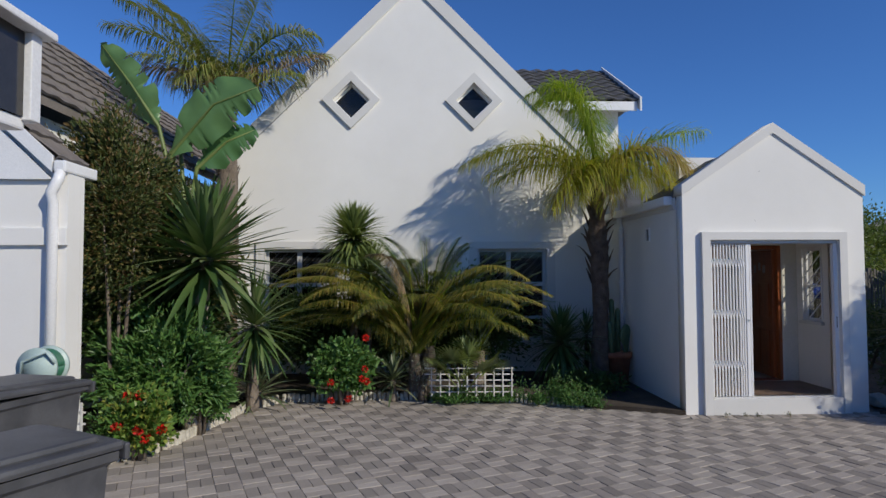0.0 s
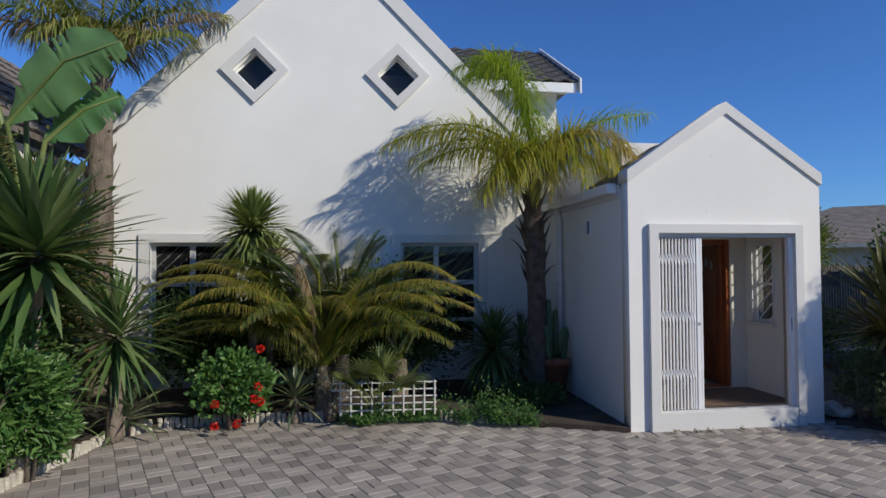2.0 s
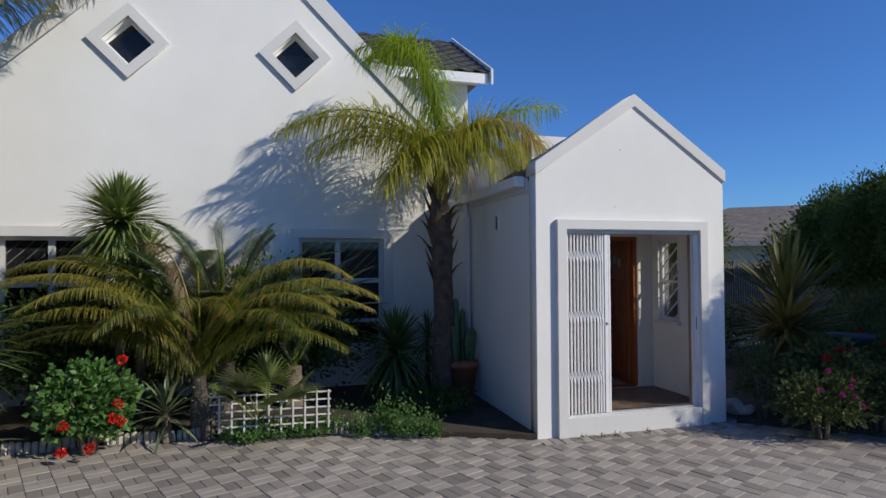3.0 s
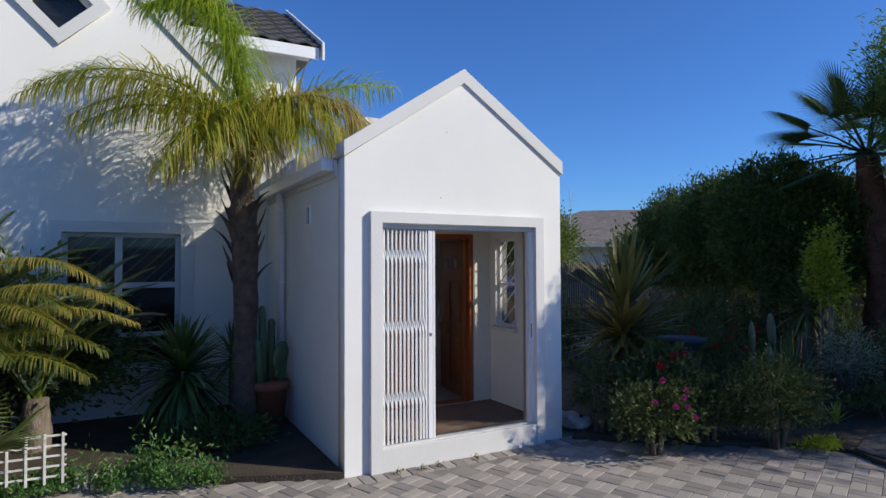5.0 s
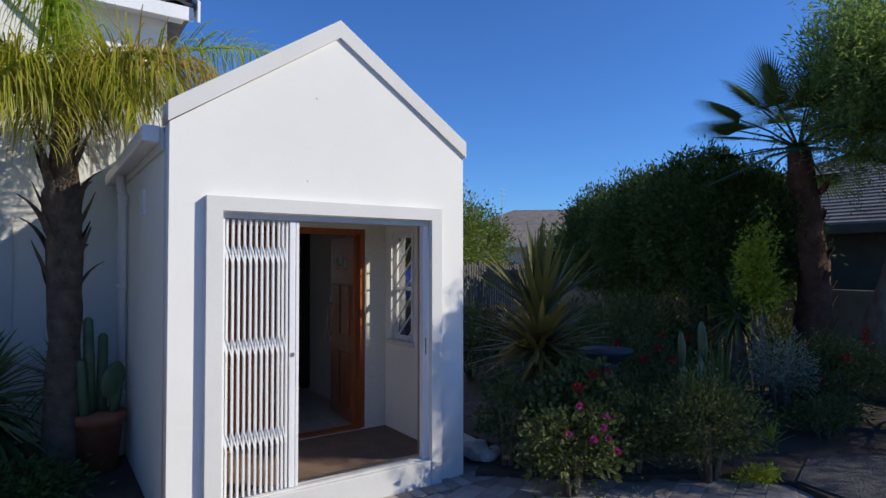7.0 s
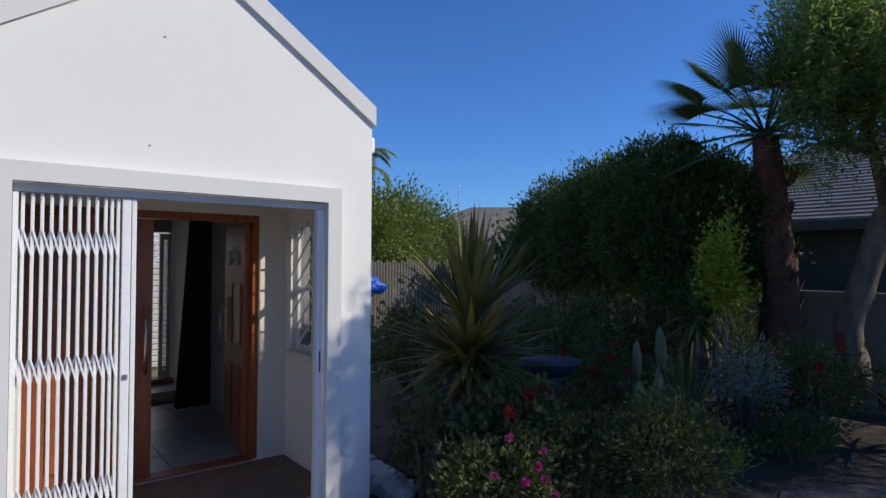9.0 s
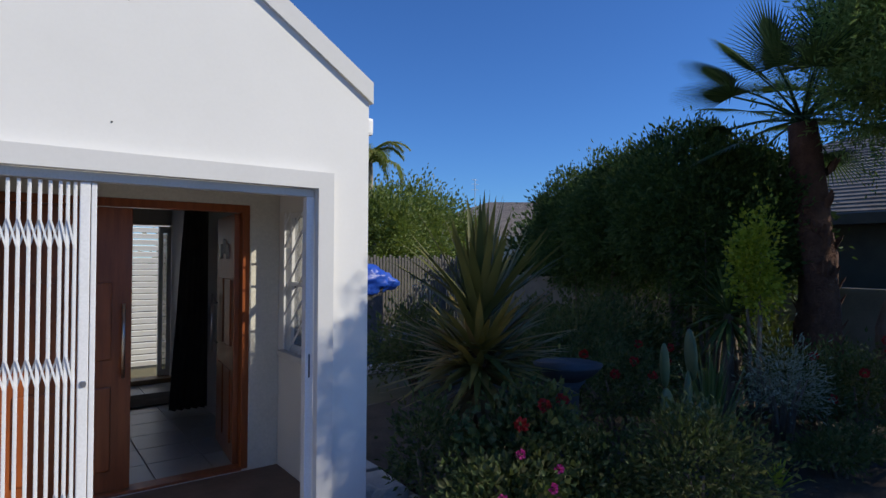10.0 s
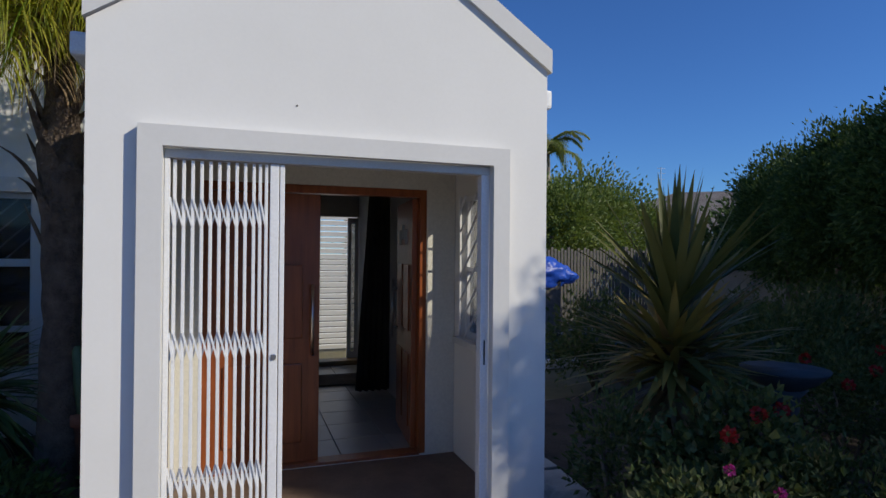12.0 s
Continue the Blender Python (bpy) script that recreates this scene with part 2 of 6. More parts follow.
FAR_TREE = leaf_material("far_tree_leaf", [(0.10, 0.15, 0.035), (0.17, 0.23, 0.055), (0.25, 0.30, 0.08)], through=0.4)
SILVER = leaf_material("silver_leaf", [(0.20, 0.24, 0.17), (0.32, 0.36, 0.28)], through=0.15)
RED = leaf_material("scarlet_petal", [(0.55, 0.012, 0.008), (0.75, 0.03, 0.015)], rough=0.5, through=0.3)
# red petal darkened in colour for the flowers that stand in shade
SHADED_RED = leaf_material("shaded_red_petal", [(0.30, 0.008, 0.008), (0.42, 0.015, 0.012)], rough=0.6, through=0.2)
PINK = leaf_material("magenta_petal", [(0.40, 0.02, 0.22), (0.55, 0.04, 0.30)], rough=0.5, through=0.3)
CACTUS = surface("cactus_skin", (0.05, 0.09, 0.04), (0.10, 0.15, 0.07), 6, 60, 0.6, 0.4)


# ---- mesh helpers ----

def thing(name, label, category, at=(0, 0, 0), group="", kind="", turn=0):
    ob = new(name)
    ob.empty_display_size = 0.1
    ob.matrix_world = pose(*at, 0, 0, turn)
    return tagged(ob, label, category, group, kind)


def finish(name, mesh, mat, parent, label="", m=None):
    ob = new(name, mesh)
    if mat and not mesh.materials:
        mesh.materials.append(mat)
    if parent:
        ob.parent = parent
    if m is not None:
        ob.matrix_basis = m
    if label:
        ob["label"] = label
    return ob


def part(name, bm, mat, parent=None, label="", smooth=False, m=None):
    mesh = bpy.data.meshes.new(name)
    bm.normal_update()
    bm.to_mesh(mesh)
    bm.free()
    if smooth:
        mesh.polygons.foreach_set("use_smooth", [True] * len(mesh.polygons))
    return finish(name, mesh, mat, parent, label, m)


def box(bm, lo, hi, bevel=0.0, m=None):
    lo, hi = Vector(lo), Vector(hi)
    vs = bmesh.ops.create_cube(bm, size=1)["verts"]
    for v in vs:
        v.co = Vector([(a + b) / 2 + c * (b - a) for a, b, c in zip(lo, hi, v.co)])
    if bevel:
        es = list({e for v in vs for e in v.link_edges})
        r = bmesh.ops.bevel(bm, geom=es, offset=bevel, segments=2, affect="EDGES", profile=0.6)
        vs = list({v for f in r["faces"] for v in f.verts} | {v for v in vs if v.is_valid})
    if m is not None:
        bmesh.ops.transform(bm, matrix=m, verts=[v for v in vs if v.is_valid])
    return bm


def boxes(*spans, bevel=0.0):
    bm = bmesh.new()
    for lo, hi in spans:
        box(bm, lo, hi, bevel)
    return bm


def tube(bm, points, radii, sides=10, cap=True):
    """A round bar along points."""
    pts = [Vector(p) for p in points]
    if isinstance(radii, (int, float)):
        radii = [radii] * len(pts)
    rings, side = [], None
    for i, p in enumerate(pts):
        d = (pts[min(i + 1, len(pts) - 1)] - pts[max(i - 1, 0)]).normalized()
        a = side if side else (Vector((1, 0, 0)) if abs(d.x) < 0.8 else Vector((0, 1, 0)))
        u = (a - d * a.dot(d)).normalized()
        side, w = u, d.cross(u)
        rings.append([bm.verts.new(p + (u * math.cos(k * math.tau / sides) + w * math.sin(k * math.tau / sides)) * radii[i]) for k in range(sides)])
    for a, b in zip(rings, rings[1:]):
        for k in range(sides):
            bm.faces.new((a[k], a[(k + 1) % sides], b[(k + 1) % sides], b[k]))
    if cap:
        bm.faces.new(rings[0][::-1]), bm.faces.new(rings[-1])
    return bm


def panel(name, outline, holes, depth, mat, parent, at, label="", along="x"):
    """A flat slab cut out of an outline with holes: (u, z) points, its front at at, depth behind it. along: the axis that u follows."""
    cu = bpy.data.curves.new(name, "CURVE")
    cu.dimensions, cu.fill_mode, cu.extrude = "2D", "BOTH", depth / 2
    for loop in (outline, *holes):
        s = cu.splines.new("POLY")
        s.points.add(len(loop) - 1)
        for p, (u, v) in zip(s.points, loop):
            p.co = (u, v, 0, 1)
        s.use_cyclic_u = True
    ob = bpy.data.objects.new(name, cu)
    mesh = bpy.data.meshes.new_from_object(ob)
    bpy.data.objects.remove(ob), bpy.data.curves.remove(cu)
    mesh.materials.clear()
    if along == "x":
        m = Matrix(((1, 0, 0, 0), (0, 0, 1, depth / 2), (0, 1, 0, 0), (0, 0, 0, 1)))
    else:
        m = Matrix(((0, 0, 1, depth / 2), (1, 0, 0, 0), (0, 1, 0, 0), (0, 0, 0, 1)))
    mesh.transform(Matrix.Translation(at) @ m)
    bm = bmesh.new()
    bm.from_mesh(mesh)
    bmesh.ops.remove_doubles(bm, verts=bm.verts, dist=1e-5)
    bmesh.ops.recalc_face_normals(bm, faces=bm.faces)
    bpy.data.meshes.remove(mesh)
    return part(name, bm, mat, parent, label)


def rect(x0, z0, x1, z1):
    return [(x0, z0), (x1, z0), (x1, z1), (x0, z1)]


class Leaves:
    """Gathers many small faces into one mesh."""

    def __init__(self):
        self.v, self.f, self.n = [], [], 0

    def add(self, verts, faces):
        self.v.append(np.asarray(verts, dtype=float))
        self.f.extend([tuple(i + self.n for i in f) for f in faces])
        self.n += len(verts)

    def blade(self, base, way, length, width, droop=0.3, segs=5, fold=0.25, lift=None, blunt=0.0):
        """A sword-shaped leaf, folded along its midrib, bending down towards its tip."""
        base, d = Vector(base), Vector(way).normalized()
        side = d.cross(Vector((0, 0, 1)))
        side = side.normalized() if side.length > 1e-3 else Vector((1, 0, 0))
        p, vs = base.copy(), []
        step = length / segs
        for i in range(segs + 1):
            t = i / segs
            w = width * max(blunt, min(1.0, 0.55 + 1.8 * t) * (1 - t ** 2.4)) / 2
            up = side.cross(d)
            vs += [p - side * w + up * w * fold, p, p + side * w + up * w * fold]
            d = (d + Vector((0, 0, -droop / segs * (0.4 + 1.6 * t)))).normalized()
            p = p + d * step
        fs = []
        for i in range(segs):
            a = 3 * i
            fs += [(a, a + 1, a + 4, a + 3), (a + 1, a + 2, a + 5, a + 4)]
        self.add([tuple(q) for q in vs], fs)

    def cloud(self, pts, ways, lengths, widths, rng):
        """Many small folded leaves at once."""
        n = len(pts)
        d = ways / np.maximum(1e-6, np.linalg.norm(ways, axis=1, keepdims=True))
        r = rng.normal(size=(n, 3))
        s = np.cross(d, r)
        s /= np.maximum(1e-6, np.linalg.norm(s, axis=1, keepdims=True))
        u = np.cross(s, d)
        L, W = lengths[:, None], widths[:, None]
        a = pts
        b = pts + d * L * 0.45 + s * W * 0.5 + u * W * 0.18
        c = pts + d * L - u * L * 0.08
        e = pts + d * L * 0.45 - s * W * 0.5 + u * W * 0.18
        v = np.stack([a, b, c, e], axis=1).reshape(-1, 3)
        self.v.append(v)
        k = np.arange(n) * 4 + self.n
        self.f.extend(np.stack([k, k + 1, k + 2], axis=1).tolist())
        self.f.extend(np.stack([k, k + 2, k + 3], axis=1).tolist())
        self.n += 4 * n

    def mesh(self, name, smooth=False):
        me = bpy.data.meshes.new(name)
        me.from_pydata(np.concatenate(self.v).tolist() if self.v else [], [], self.f)
        me.update()
        if smooth:
            me.polygons.foreach_set("use_smooth", [True] * len(me.polygons))
        return me

    def part(self, name, mat, parent, label="", m=None, smooth=False):
        return finish(name, self.mesh(name, smooth), mat, parent, label, m)


def blob_points(rng, centre, radii, n, clumps=40, spread=0.22, inner=0.55, flat=0.0):
    """Points and outward ways of leaves gathered in clumps over an ellipsoid."""
    c, r = np.array(centre), np.array(radii)
    u = rng.normal(size=(clumps, 3))
    u /= np.linalg.norm(u, axis=1, keepdims=True)
    if flat:
        u[:, 2] = np.maximum(u[:, 2], -flat)
    k = c + u * r * rng.uniform(inner, 1.0, (clumps, 1))
    size = rng.uniform(0.6, 1.3, clumps)
    i = rng.integers(0, clumps, n)
    off = rng.normal(size=(n, 3)) * spread * r * size[i][:, None]
    p = k[i] + off
    way = (p - c) / r + rng.normal(size=(n, 3)) * 0.55 + np.array((0, 0, 0.25))
    return p, way


# ---- ground ----
tagged(part("ground", boxes(((-300, -300, -0.6), (300, 300, -0.06))), GROUND), "dry ground stretching to the horizon", "ground", "", "structure")

# ---- main house ----
WY = 10.93                                    # front wall
house = thing("house", "white plastered gabled house with diamond windows and grey tiled roof", "house", (0, WY, 0))


def local(ob, root):
    """Turns a part built in the place's own metres into one that hangs from root."""
    ob.data.transform(root.matrix_world.inverted())
    return ob


def hpart(name, bm, mat, label="", parent=None, smooth=False, root=house):
    return local(part(name, bm, mat, parent or root, label, smooth), root)


def hpanel(name, outline, holes, depth, mat, at, label="", along="x", parent=None, root=house):
    return local(panel(name, outline, holes, depth, mat, parent or root, at, label, along), root)


GX, GTOP, GL, GR = -0.28, 7.08, -3.48, 3.40    # gable's middle, peak, left and right edges
DIAMONDS = [(-1.388, 4.88), (0.812, 4.88)]
HALF = 0.335
WINS = [(-2.88, -1.62, 0.60, 2.22), (0.86, 2.10, 0.60, 2.22)]
gz = lambda x: GTOP - abs(x - GX)
hpanel("front_wall", [(GL, -0.05), (GR, -0.05), (GR, gz(GR)), (GX, GTOP), (GL, gz(GL))],
       [[(x - HALF, z), (x, z - HALF), (x + HALF, z), (x, z + HALF)] for x, z in DIAMONDS] + [rect(a, c, b, d) for a, b, c, d in WINS], 0.26, PLASTER, (0, WY, 0))
# raking copings, standing proud of the wall
CW = 0.31
for side in (-1, 1):
    e = GL if side < 0 else GR
    hpanel("coping", [(e, gz(e) - 0.13), (GX, GTOP - 0.13), (GX, GTOP - 0.13 + CW), (e + side * 0.02, gz(e) - 0.13 + CW)], [], 0.43, TRIM, (0, WY - 0.04, 0))
hpart("side_wall", boxes(((GL, WY + 0.26, -0.05), (GL + 0.24, 19.0, gz(GL) - 0.05))), PLASTER)
hpart("side_wall", boxes(((GR - 0.24, WY + 0.26, -0.05), (GR - 0.002, 19.0, gz(GR) - 0.05))), PLASTER)
hpanel("back_wall", [(GL + 0.25, -0.05), (GR - 0.25, -0.05), (GR - 0.25, gz(GR)), (GX, GTOP - 0.2), (GL + 0.25, gz(GL))], [], 0.2, PLASTER, (0, 18.75, 0))
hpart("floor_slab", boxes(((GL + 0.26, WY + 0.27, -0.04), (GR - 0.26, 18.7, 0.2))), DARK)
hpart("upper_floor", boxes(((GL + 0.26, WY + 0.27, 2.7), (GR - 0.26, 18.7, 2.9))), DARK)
for side in (-1, 1):
    e = GL - 0.05 if side < 0 else GR + 0.05
    bm = bmesh.new()
    a = [bm.verts.new((x, y, gz(x) + dz)) for y in (WY + 0.392, 19.1) for x in (e, GX) for dz in (-0.12, 0.03)]
    for f in ((0, 1, 3, 2), (4, 6, 7, 5), (0, 4, 5, 1), (2, 3, 7, 6), (1, 5, 7, 3), (0, 2, 6, 4)):
        bm.faces.new([a[i] for i in f])
    hpart("roof", bm, TILE_DARK)


def diamond_window(x, z):
    w = hpanel("diamond_window", [(x - 0.515, z), (x, z - 0.515), (x + 0.515, z), (x, z + 0.515)],
               [[(x - HALF, z), (x, z - HALF), (x + HALF, z), (x, z + HALF)]], 0.052, TRIM, (0, WY - 0.05, 0), "raised plaster surround")
    h = HALF - 0.004
    g = h - 0.04
    f = hpanel("frame", [(x - h, z), (x, z - h), (x + h, z), (x, z + h)], [[(x - g, z), (x, z - g), (x + g, z), (x, z + g)]], 0.05, WHITE_METAL, (0, WY + 0.15, 0), "", "x", w)
    g -= 0.001
    hpanel("pane", [(x - g, z), (x, z - g), (x + g, z), (x, z + g)], [], 0.006, GLASS, (0, WY + 0.17, 0), "", "x", w)


for x, z in DIAMONDS:
    diamond_window(x, z)


def house_window(x0, x1, z0, z1):
    """A steel window in a raised plaster surround: two leaves, each with a fixed light over two casements."""
    s = 0.15
    w = hpanel("window", [(x0 - s, z0 - 0.02), (x0 - 0.002, z0 - 0.02), (x0 - 0.002, z1 + 0.002), (x1 + 0.002, z1 + 0.002), (x1 + 0.002, z0 - 0.02), (x1 + s, z0 - 0.02), (x1 + s, z1 + 0.13), (x0 - s, z1 + 0.13)], [],
               0.042, TRIM, (0, WY - 0.04, 0), "raised plaster surround")
    y = WY + 0.10
    xm = x0 + (x1 - x0) * 0.46
    zs = (z0 + 0.03, 0.99, 1.59, z1 - 0.03)
    spans = [((x0, y, z0), (x0 + 0.05, y + 0.06, z1)), ((x1 - 0.05, y, z0), (x1, y + 0.06, z1)), ((x0 + 0.05, y, z0), (x1 - 0.05, y + 0.06, z0 + 0.05)),
             ((x0 + 0.05, y, z1 - 0.05), (x1 - 0.05, y + 0.06, z1)), ((xm - 0.04, y - 0.006, z0 + 0.05), (xm + 0.04, y + 0.06, z1 - 0.05))]
    for a, b in ((x0 + 0.05, xm - 0.04), (xm + 0.04, x1 - 0.05)):
        for z, h in ((1.59, 0.07), (0.99, 0.055)):
            spans.append(((a, y, z - h / 2), (b, y + 0.06, z + h / 2)))
    hpart("window_frame", boxes(*spans, bevel=0.004), ALU, "", w)
    hpart("window_sill", boxes(((x0 - s, WY - 0.07, z0 - 0.10), (x1 + s, WY + 0.09, z0 - 0.02)), bevel=0.01), TRIM, "", w)
    for a, b in ((x0 + 0.05, xm - 0.04), (xm + 0.04, x1 - 0.05)):
        for lo, hi in zip(zs, zs[1:]):
            p = hpart("pane", boxes(((a, y + 0.025, lo), (b, y + 0.031, hi))), GLASS, "", w)
            p.visible_shadow = False
        # slanting burglar bars behind the top lights
        bm = bmesh.new()
        k = a - 0.55
        while k < b:
            u0, u1 = max(a, k), min(b, k + 0.6)
            if u1 - u0 > 0.02:
                tube(bm, [(u0, y + 0.055, 1.6 + (u0 - k)), (u1, y + 0.055, 1.6 + (u1 - k))], 0.008, 6)
            k += 0.15
        hpart("burglar_bars", bm, WHITE_METAL, "white slanting bars", w)
        bm = bmesh.new()
        z = 1.0
        while z < z1 - 0.05:
            box(bm, (a, y + 0.16, z), (b, y + 0.19, z + 0.004))
            z += 0.045
        hpart("blind", bm, CURTAIN, "dark slatted blind", w)
    # black sheet in place of the unlit room behind the panes
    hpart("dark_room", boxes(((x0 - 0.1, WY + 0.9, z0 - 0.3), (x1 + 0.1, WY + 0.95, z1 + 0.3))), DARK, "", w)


for a, b, c, d in WINS:
    house_window(a, b, c, d)

# upper storey behind the gable
hpart("upper_wall", boxes(((0.4, 11.95, 2.95), (3.80, 15.5, 5.10))), PLASTER)


def roof_tile_mesh(name, w, l, mat, wave=0.028):
    """One curved tile, its length up the slope."""
    bm = bmesh.new()
    n, rows = 6, []
    for j, (v, lift) in enumerate(((0, 0.035), (l * 1.12, 0.0))):
        rows.append([bm.verts.new((w * i / n, v, lift + wave * math.sin(math.tau * i / n))) for i in range(n + 1)])
    low = [bm.verts.new((w * i / n, 0, 0.005 + wave * math.sin(math.tau * i / n))) for i in range(n + 1)]
    for i in range(n):
        bm.faces.new((rows[0][i], rows[0][i + 1], rows[1][i + 1], rows[1][i]))
        bm.faces.new((low[i], low[i + 1], rows[0][i + 1], rows[0][i]))
    me = bpy.data.meshes.new(name)
    bm.normal_update()
    bm.to_mesh(me)
    bm.free()
    me.materials.append(mat)
    return me


def tiles(parent, root, corner, along, up, nu, nv, w, l, mat, wave=0.02):
    along, up = Vector(along).normalized(), Vector(up).normalized()
    nrm = along.cross(up)
    me = roof_tile_mesh("roof_tile", w, l, mat, wave)
    inv = root.matrix_world.inverted()
    rng = random.Random(5)
    for j in range(nv):
        for i in range(nu):
            p = Vector(corner) + along * (w * i) + up * (l * j)
            p += nrm * rng.uniform(0, 0.004)
            m = Matrix((along, up, nrm)).transposed().to_4x4()
            m.translation = p
            finish("roof_tile", me, None, parent, "", inv @ m @ pose(0, 0, 0, 0, 0, rng.uniform(-0.6, 0.6)))


EAVE, RIDGE = Vector((4.08, 11.62, 5.16)), Vector((4.08, 13.85, 6.50))
up = (RIDGE - EAVE).normalized()
bm = bmesh.new()
a = [bm.verts.new(p) for p in ((0.2, 11.62, 5.10), (4.08, 11.62, 5.10), (4.08, 13.85, 6.44), (0.2, 13.85, 6.44), (0.2, 16.1, 5.1), (4.08, 16.1, 5.1))]
for f in ((0, 1, 2, 3), (3, 2, 5, 4), (0, 4, 5, 1), (1, 5, 2), (0, 3, 4)):
    bm.faces.new([a[i] for i in f])
upper_roof = hpart("upper_roof", bm, TILE_DARK)
tiles(upper_roof, house, (0.3, 11.58, 5.12), (1, 0, 0), up, 12, 8, 0.315, 0.335, TILE_DARK)
hpart("fascia", boxes(((0.3, 11.58, 4.93), (4.05, 11.612, 5.10))), WHITE_METAL, "white fascia board")
hpart("soffit", boxes(((0.3, 11.614, 5.0), (3.98, 11.948, 5.02))), TRIM)
bm = bmesh.new()
b = [bm.verts.new(p) for x in (4.083, 4.115) for p in ((x, 11.5, 5.17), (x, 13.85, 6.58), (x, 13.85, 6.36), (x, 11.5, 4.90))]
for f in ((0, 1, 2, 3), (7, 6, 5, 4), (0, 4, 5, 1), (3, 2, 6, 7), (0, 3, 7, 4), (1, 5, 6, 2)):
    bm.faces.new([b[i] for i in f])
hpart("barge_board", bm, WHITE_METAL)

# ---- entrance porch ----
PX0, PX1, PY, PZ0, PZA, PXA = 3.172, 5.561, 7.846, 2.78, 3.60, 4.375
porch = thing("entrance_porch", "white plastered entrance porch with a steep gable", "porch", (4.38, PY, 0))
pp = lambda *a, **k: hpart(*a, root=porch, **k)
ppl = lambda *a, **k: hpanel(*a, root=porch, **k)
OX0, OX1, OZ0, OZ1 = 3.505, 5.195, 0.20, 2.205
ppl("front_wall", [(PX0, -0.05), (PX1, -0.05), (PX1, PZ0 + 0.02), (PXA, PZA), (PX0, PZ0)], [rect(OX0, OZ0, OX1, OZ1)], 0.17, PLASTER, (0, PY, 0))
for side, e in ((-1, PX0 - 0.012), (1, PX1 + 0.02)):
    t = 0.135
    ppl("coping", [(e, PZ0 + 0.0), (PXA, PZA - 0.01), (PXA, PZA - 0.01 + t), (e, PZ0 + t)], [], 0.24, TRIM, (0, PY - 0.025, 0))
# raised surround of the opening, down to the paving
for lo, hi in (((3.396, PY - 0.058, -0.04), (OX0 - 0.002, PY - 0.001, OZ1 + 0.002)), ((OX1 + 0.002, PY - 0.058, -0.04), (5.296, PY - 0.001, OZ1 + 0.002)), ((3.396, PY - 0.058, OZ1 + 0.002), (5.296, PY - 0.001, 2.305))):
    pp("door_surround", boxes((lo, hi)), TRIM)
pp("plinth", boxes(((OX0, PY - 0.05, -0.04), (OX1, PY - 0.002, OZ0)), bevel=0.006), TRIM)
WALLY = 8.98
SW = (8.44, 8.84, 1.10, 2.13)                 # side window: y0, y1, z0, z1
ppl("side_wall", [(PY + 0.172, -0.05), (WY - 0.002, -0.05), (WY - 0.002, 2.74), (PY + 0.172, 2.74)], [], 0.16, PLASTER, (PX0, 0, 0), "", "y")
ppl("side_wall", [(PY + 0.172, -0.05), (13.0, -0.05), (13.0, 2.74), (PY + 0.172, 2.74)], [[(SW[0], SW[2]), (SW[1], SW[2]), (SW[1], SW[3]), (SW[0], SW[3])]], 0.15, PLASTER, (PX1 - 0.15, 0, 0), "", "y")
DX0, DX1, DZ0, DZ1 = 3.60, 5.19, 0.20, 2.19
ppl("door_wall", [(PX0 + 0.165, -0.05), (PX1 - 0.155, -0.05), (PX1 - 0.155, 2.74), (PX0 + 0.165, 2.74)], [rect(DX0, DZ0, DX1, DZ1)], 0.14, CREAM, (0, WALLY, 0))
pp("porch_ceiling", boxes(((PX0 + 0.165, PY + 0.175, 2.36), (PX1 - 0.155, WALLY - 0.004, 2.40))), CREAM)
pp("porch_floor", boxes(((PX0 + 0.165, PY + 0.172, 0.0), (PX1 - 0.155, WALLY + 0.13, 0.196)), ((OX0, PY + 0.0, 0.0), (OX1, PY + 0.171, 0.197))), PORCH_TILE)
bm = bmesh.new()
for side in (-1, 1):
    e = PX0 - 0.02 if side < 0 else PX1 + 0.02
    q = [bm.verts.new(p) for y in (PY + 0.22, 9.6) for p in ((e, y, PZ0 - 0.01), (PXA, y, PZA - 0.05), (PXA, y, PZA - 0.12), (e, y, PZ0 - 0.08))]
    for f in ((0, 1, 2, 3), (7, 6, 5, 4), (0, 4, 5, 1), (3, 2, 6, 7), (0, 3, 7, 4), (1, 5, 6, 2)):
        bm.faces.new([q[i] for i in f])
pp("roof", bm, TILE_DARK)
pp("hall_roof", boxes(((3.95, 9.62, 2.75), (5.5, 13.1, 3.62)), ((3.2, 9.62, 2.75), (3.95, 13.1, 2.79))), PLASTER)
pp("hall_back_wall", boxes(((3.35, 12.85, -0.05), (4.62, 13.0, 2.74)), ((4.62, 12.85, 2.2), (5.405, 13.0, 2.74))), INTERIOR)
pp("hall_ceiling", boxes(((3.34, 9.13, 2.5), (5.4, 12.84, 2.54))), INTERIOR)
# plastic gutter and downpipe on the shaded side
bm = bmesh.new()
box(bm, (PX0 - 0.13, 8.10, 2.68), (PX0 - 0.01, WY - 0.01, 2.80), 0.02)
gut = pp("gutter", bm, WHITE_METAL, "white box gutter")
pp("fascia", boxes(((PX0 - 0.022, PY + 0.19, 2.62), (PX0 - 0.003, WY - 0.004, 2.775))), TRIM)
bm = bmesh.new()
tube(bm, [(PX0 - 0.07, 9.98, 2.69), (PX0 - 0.07, 9.98, 2.6), (PX0 - 0.05, 9.98, 2.5), (PX0 - 0.05, 9.98, 0.0)], 0.042, 12)
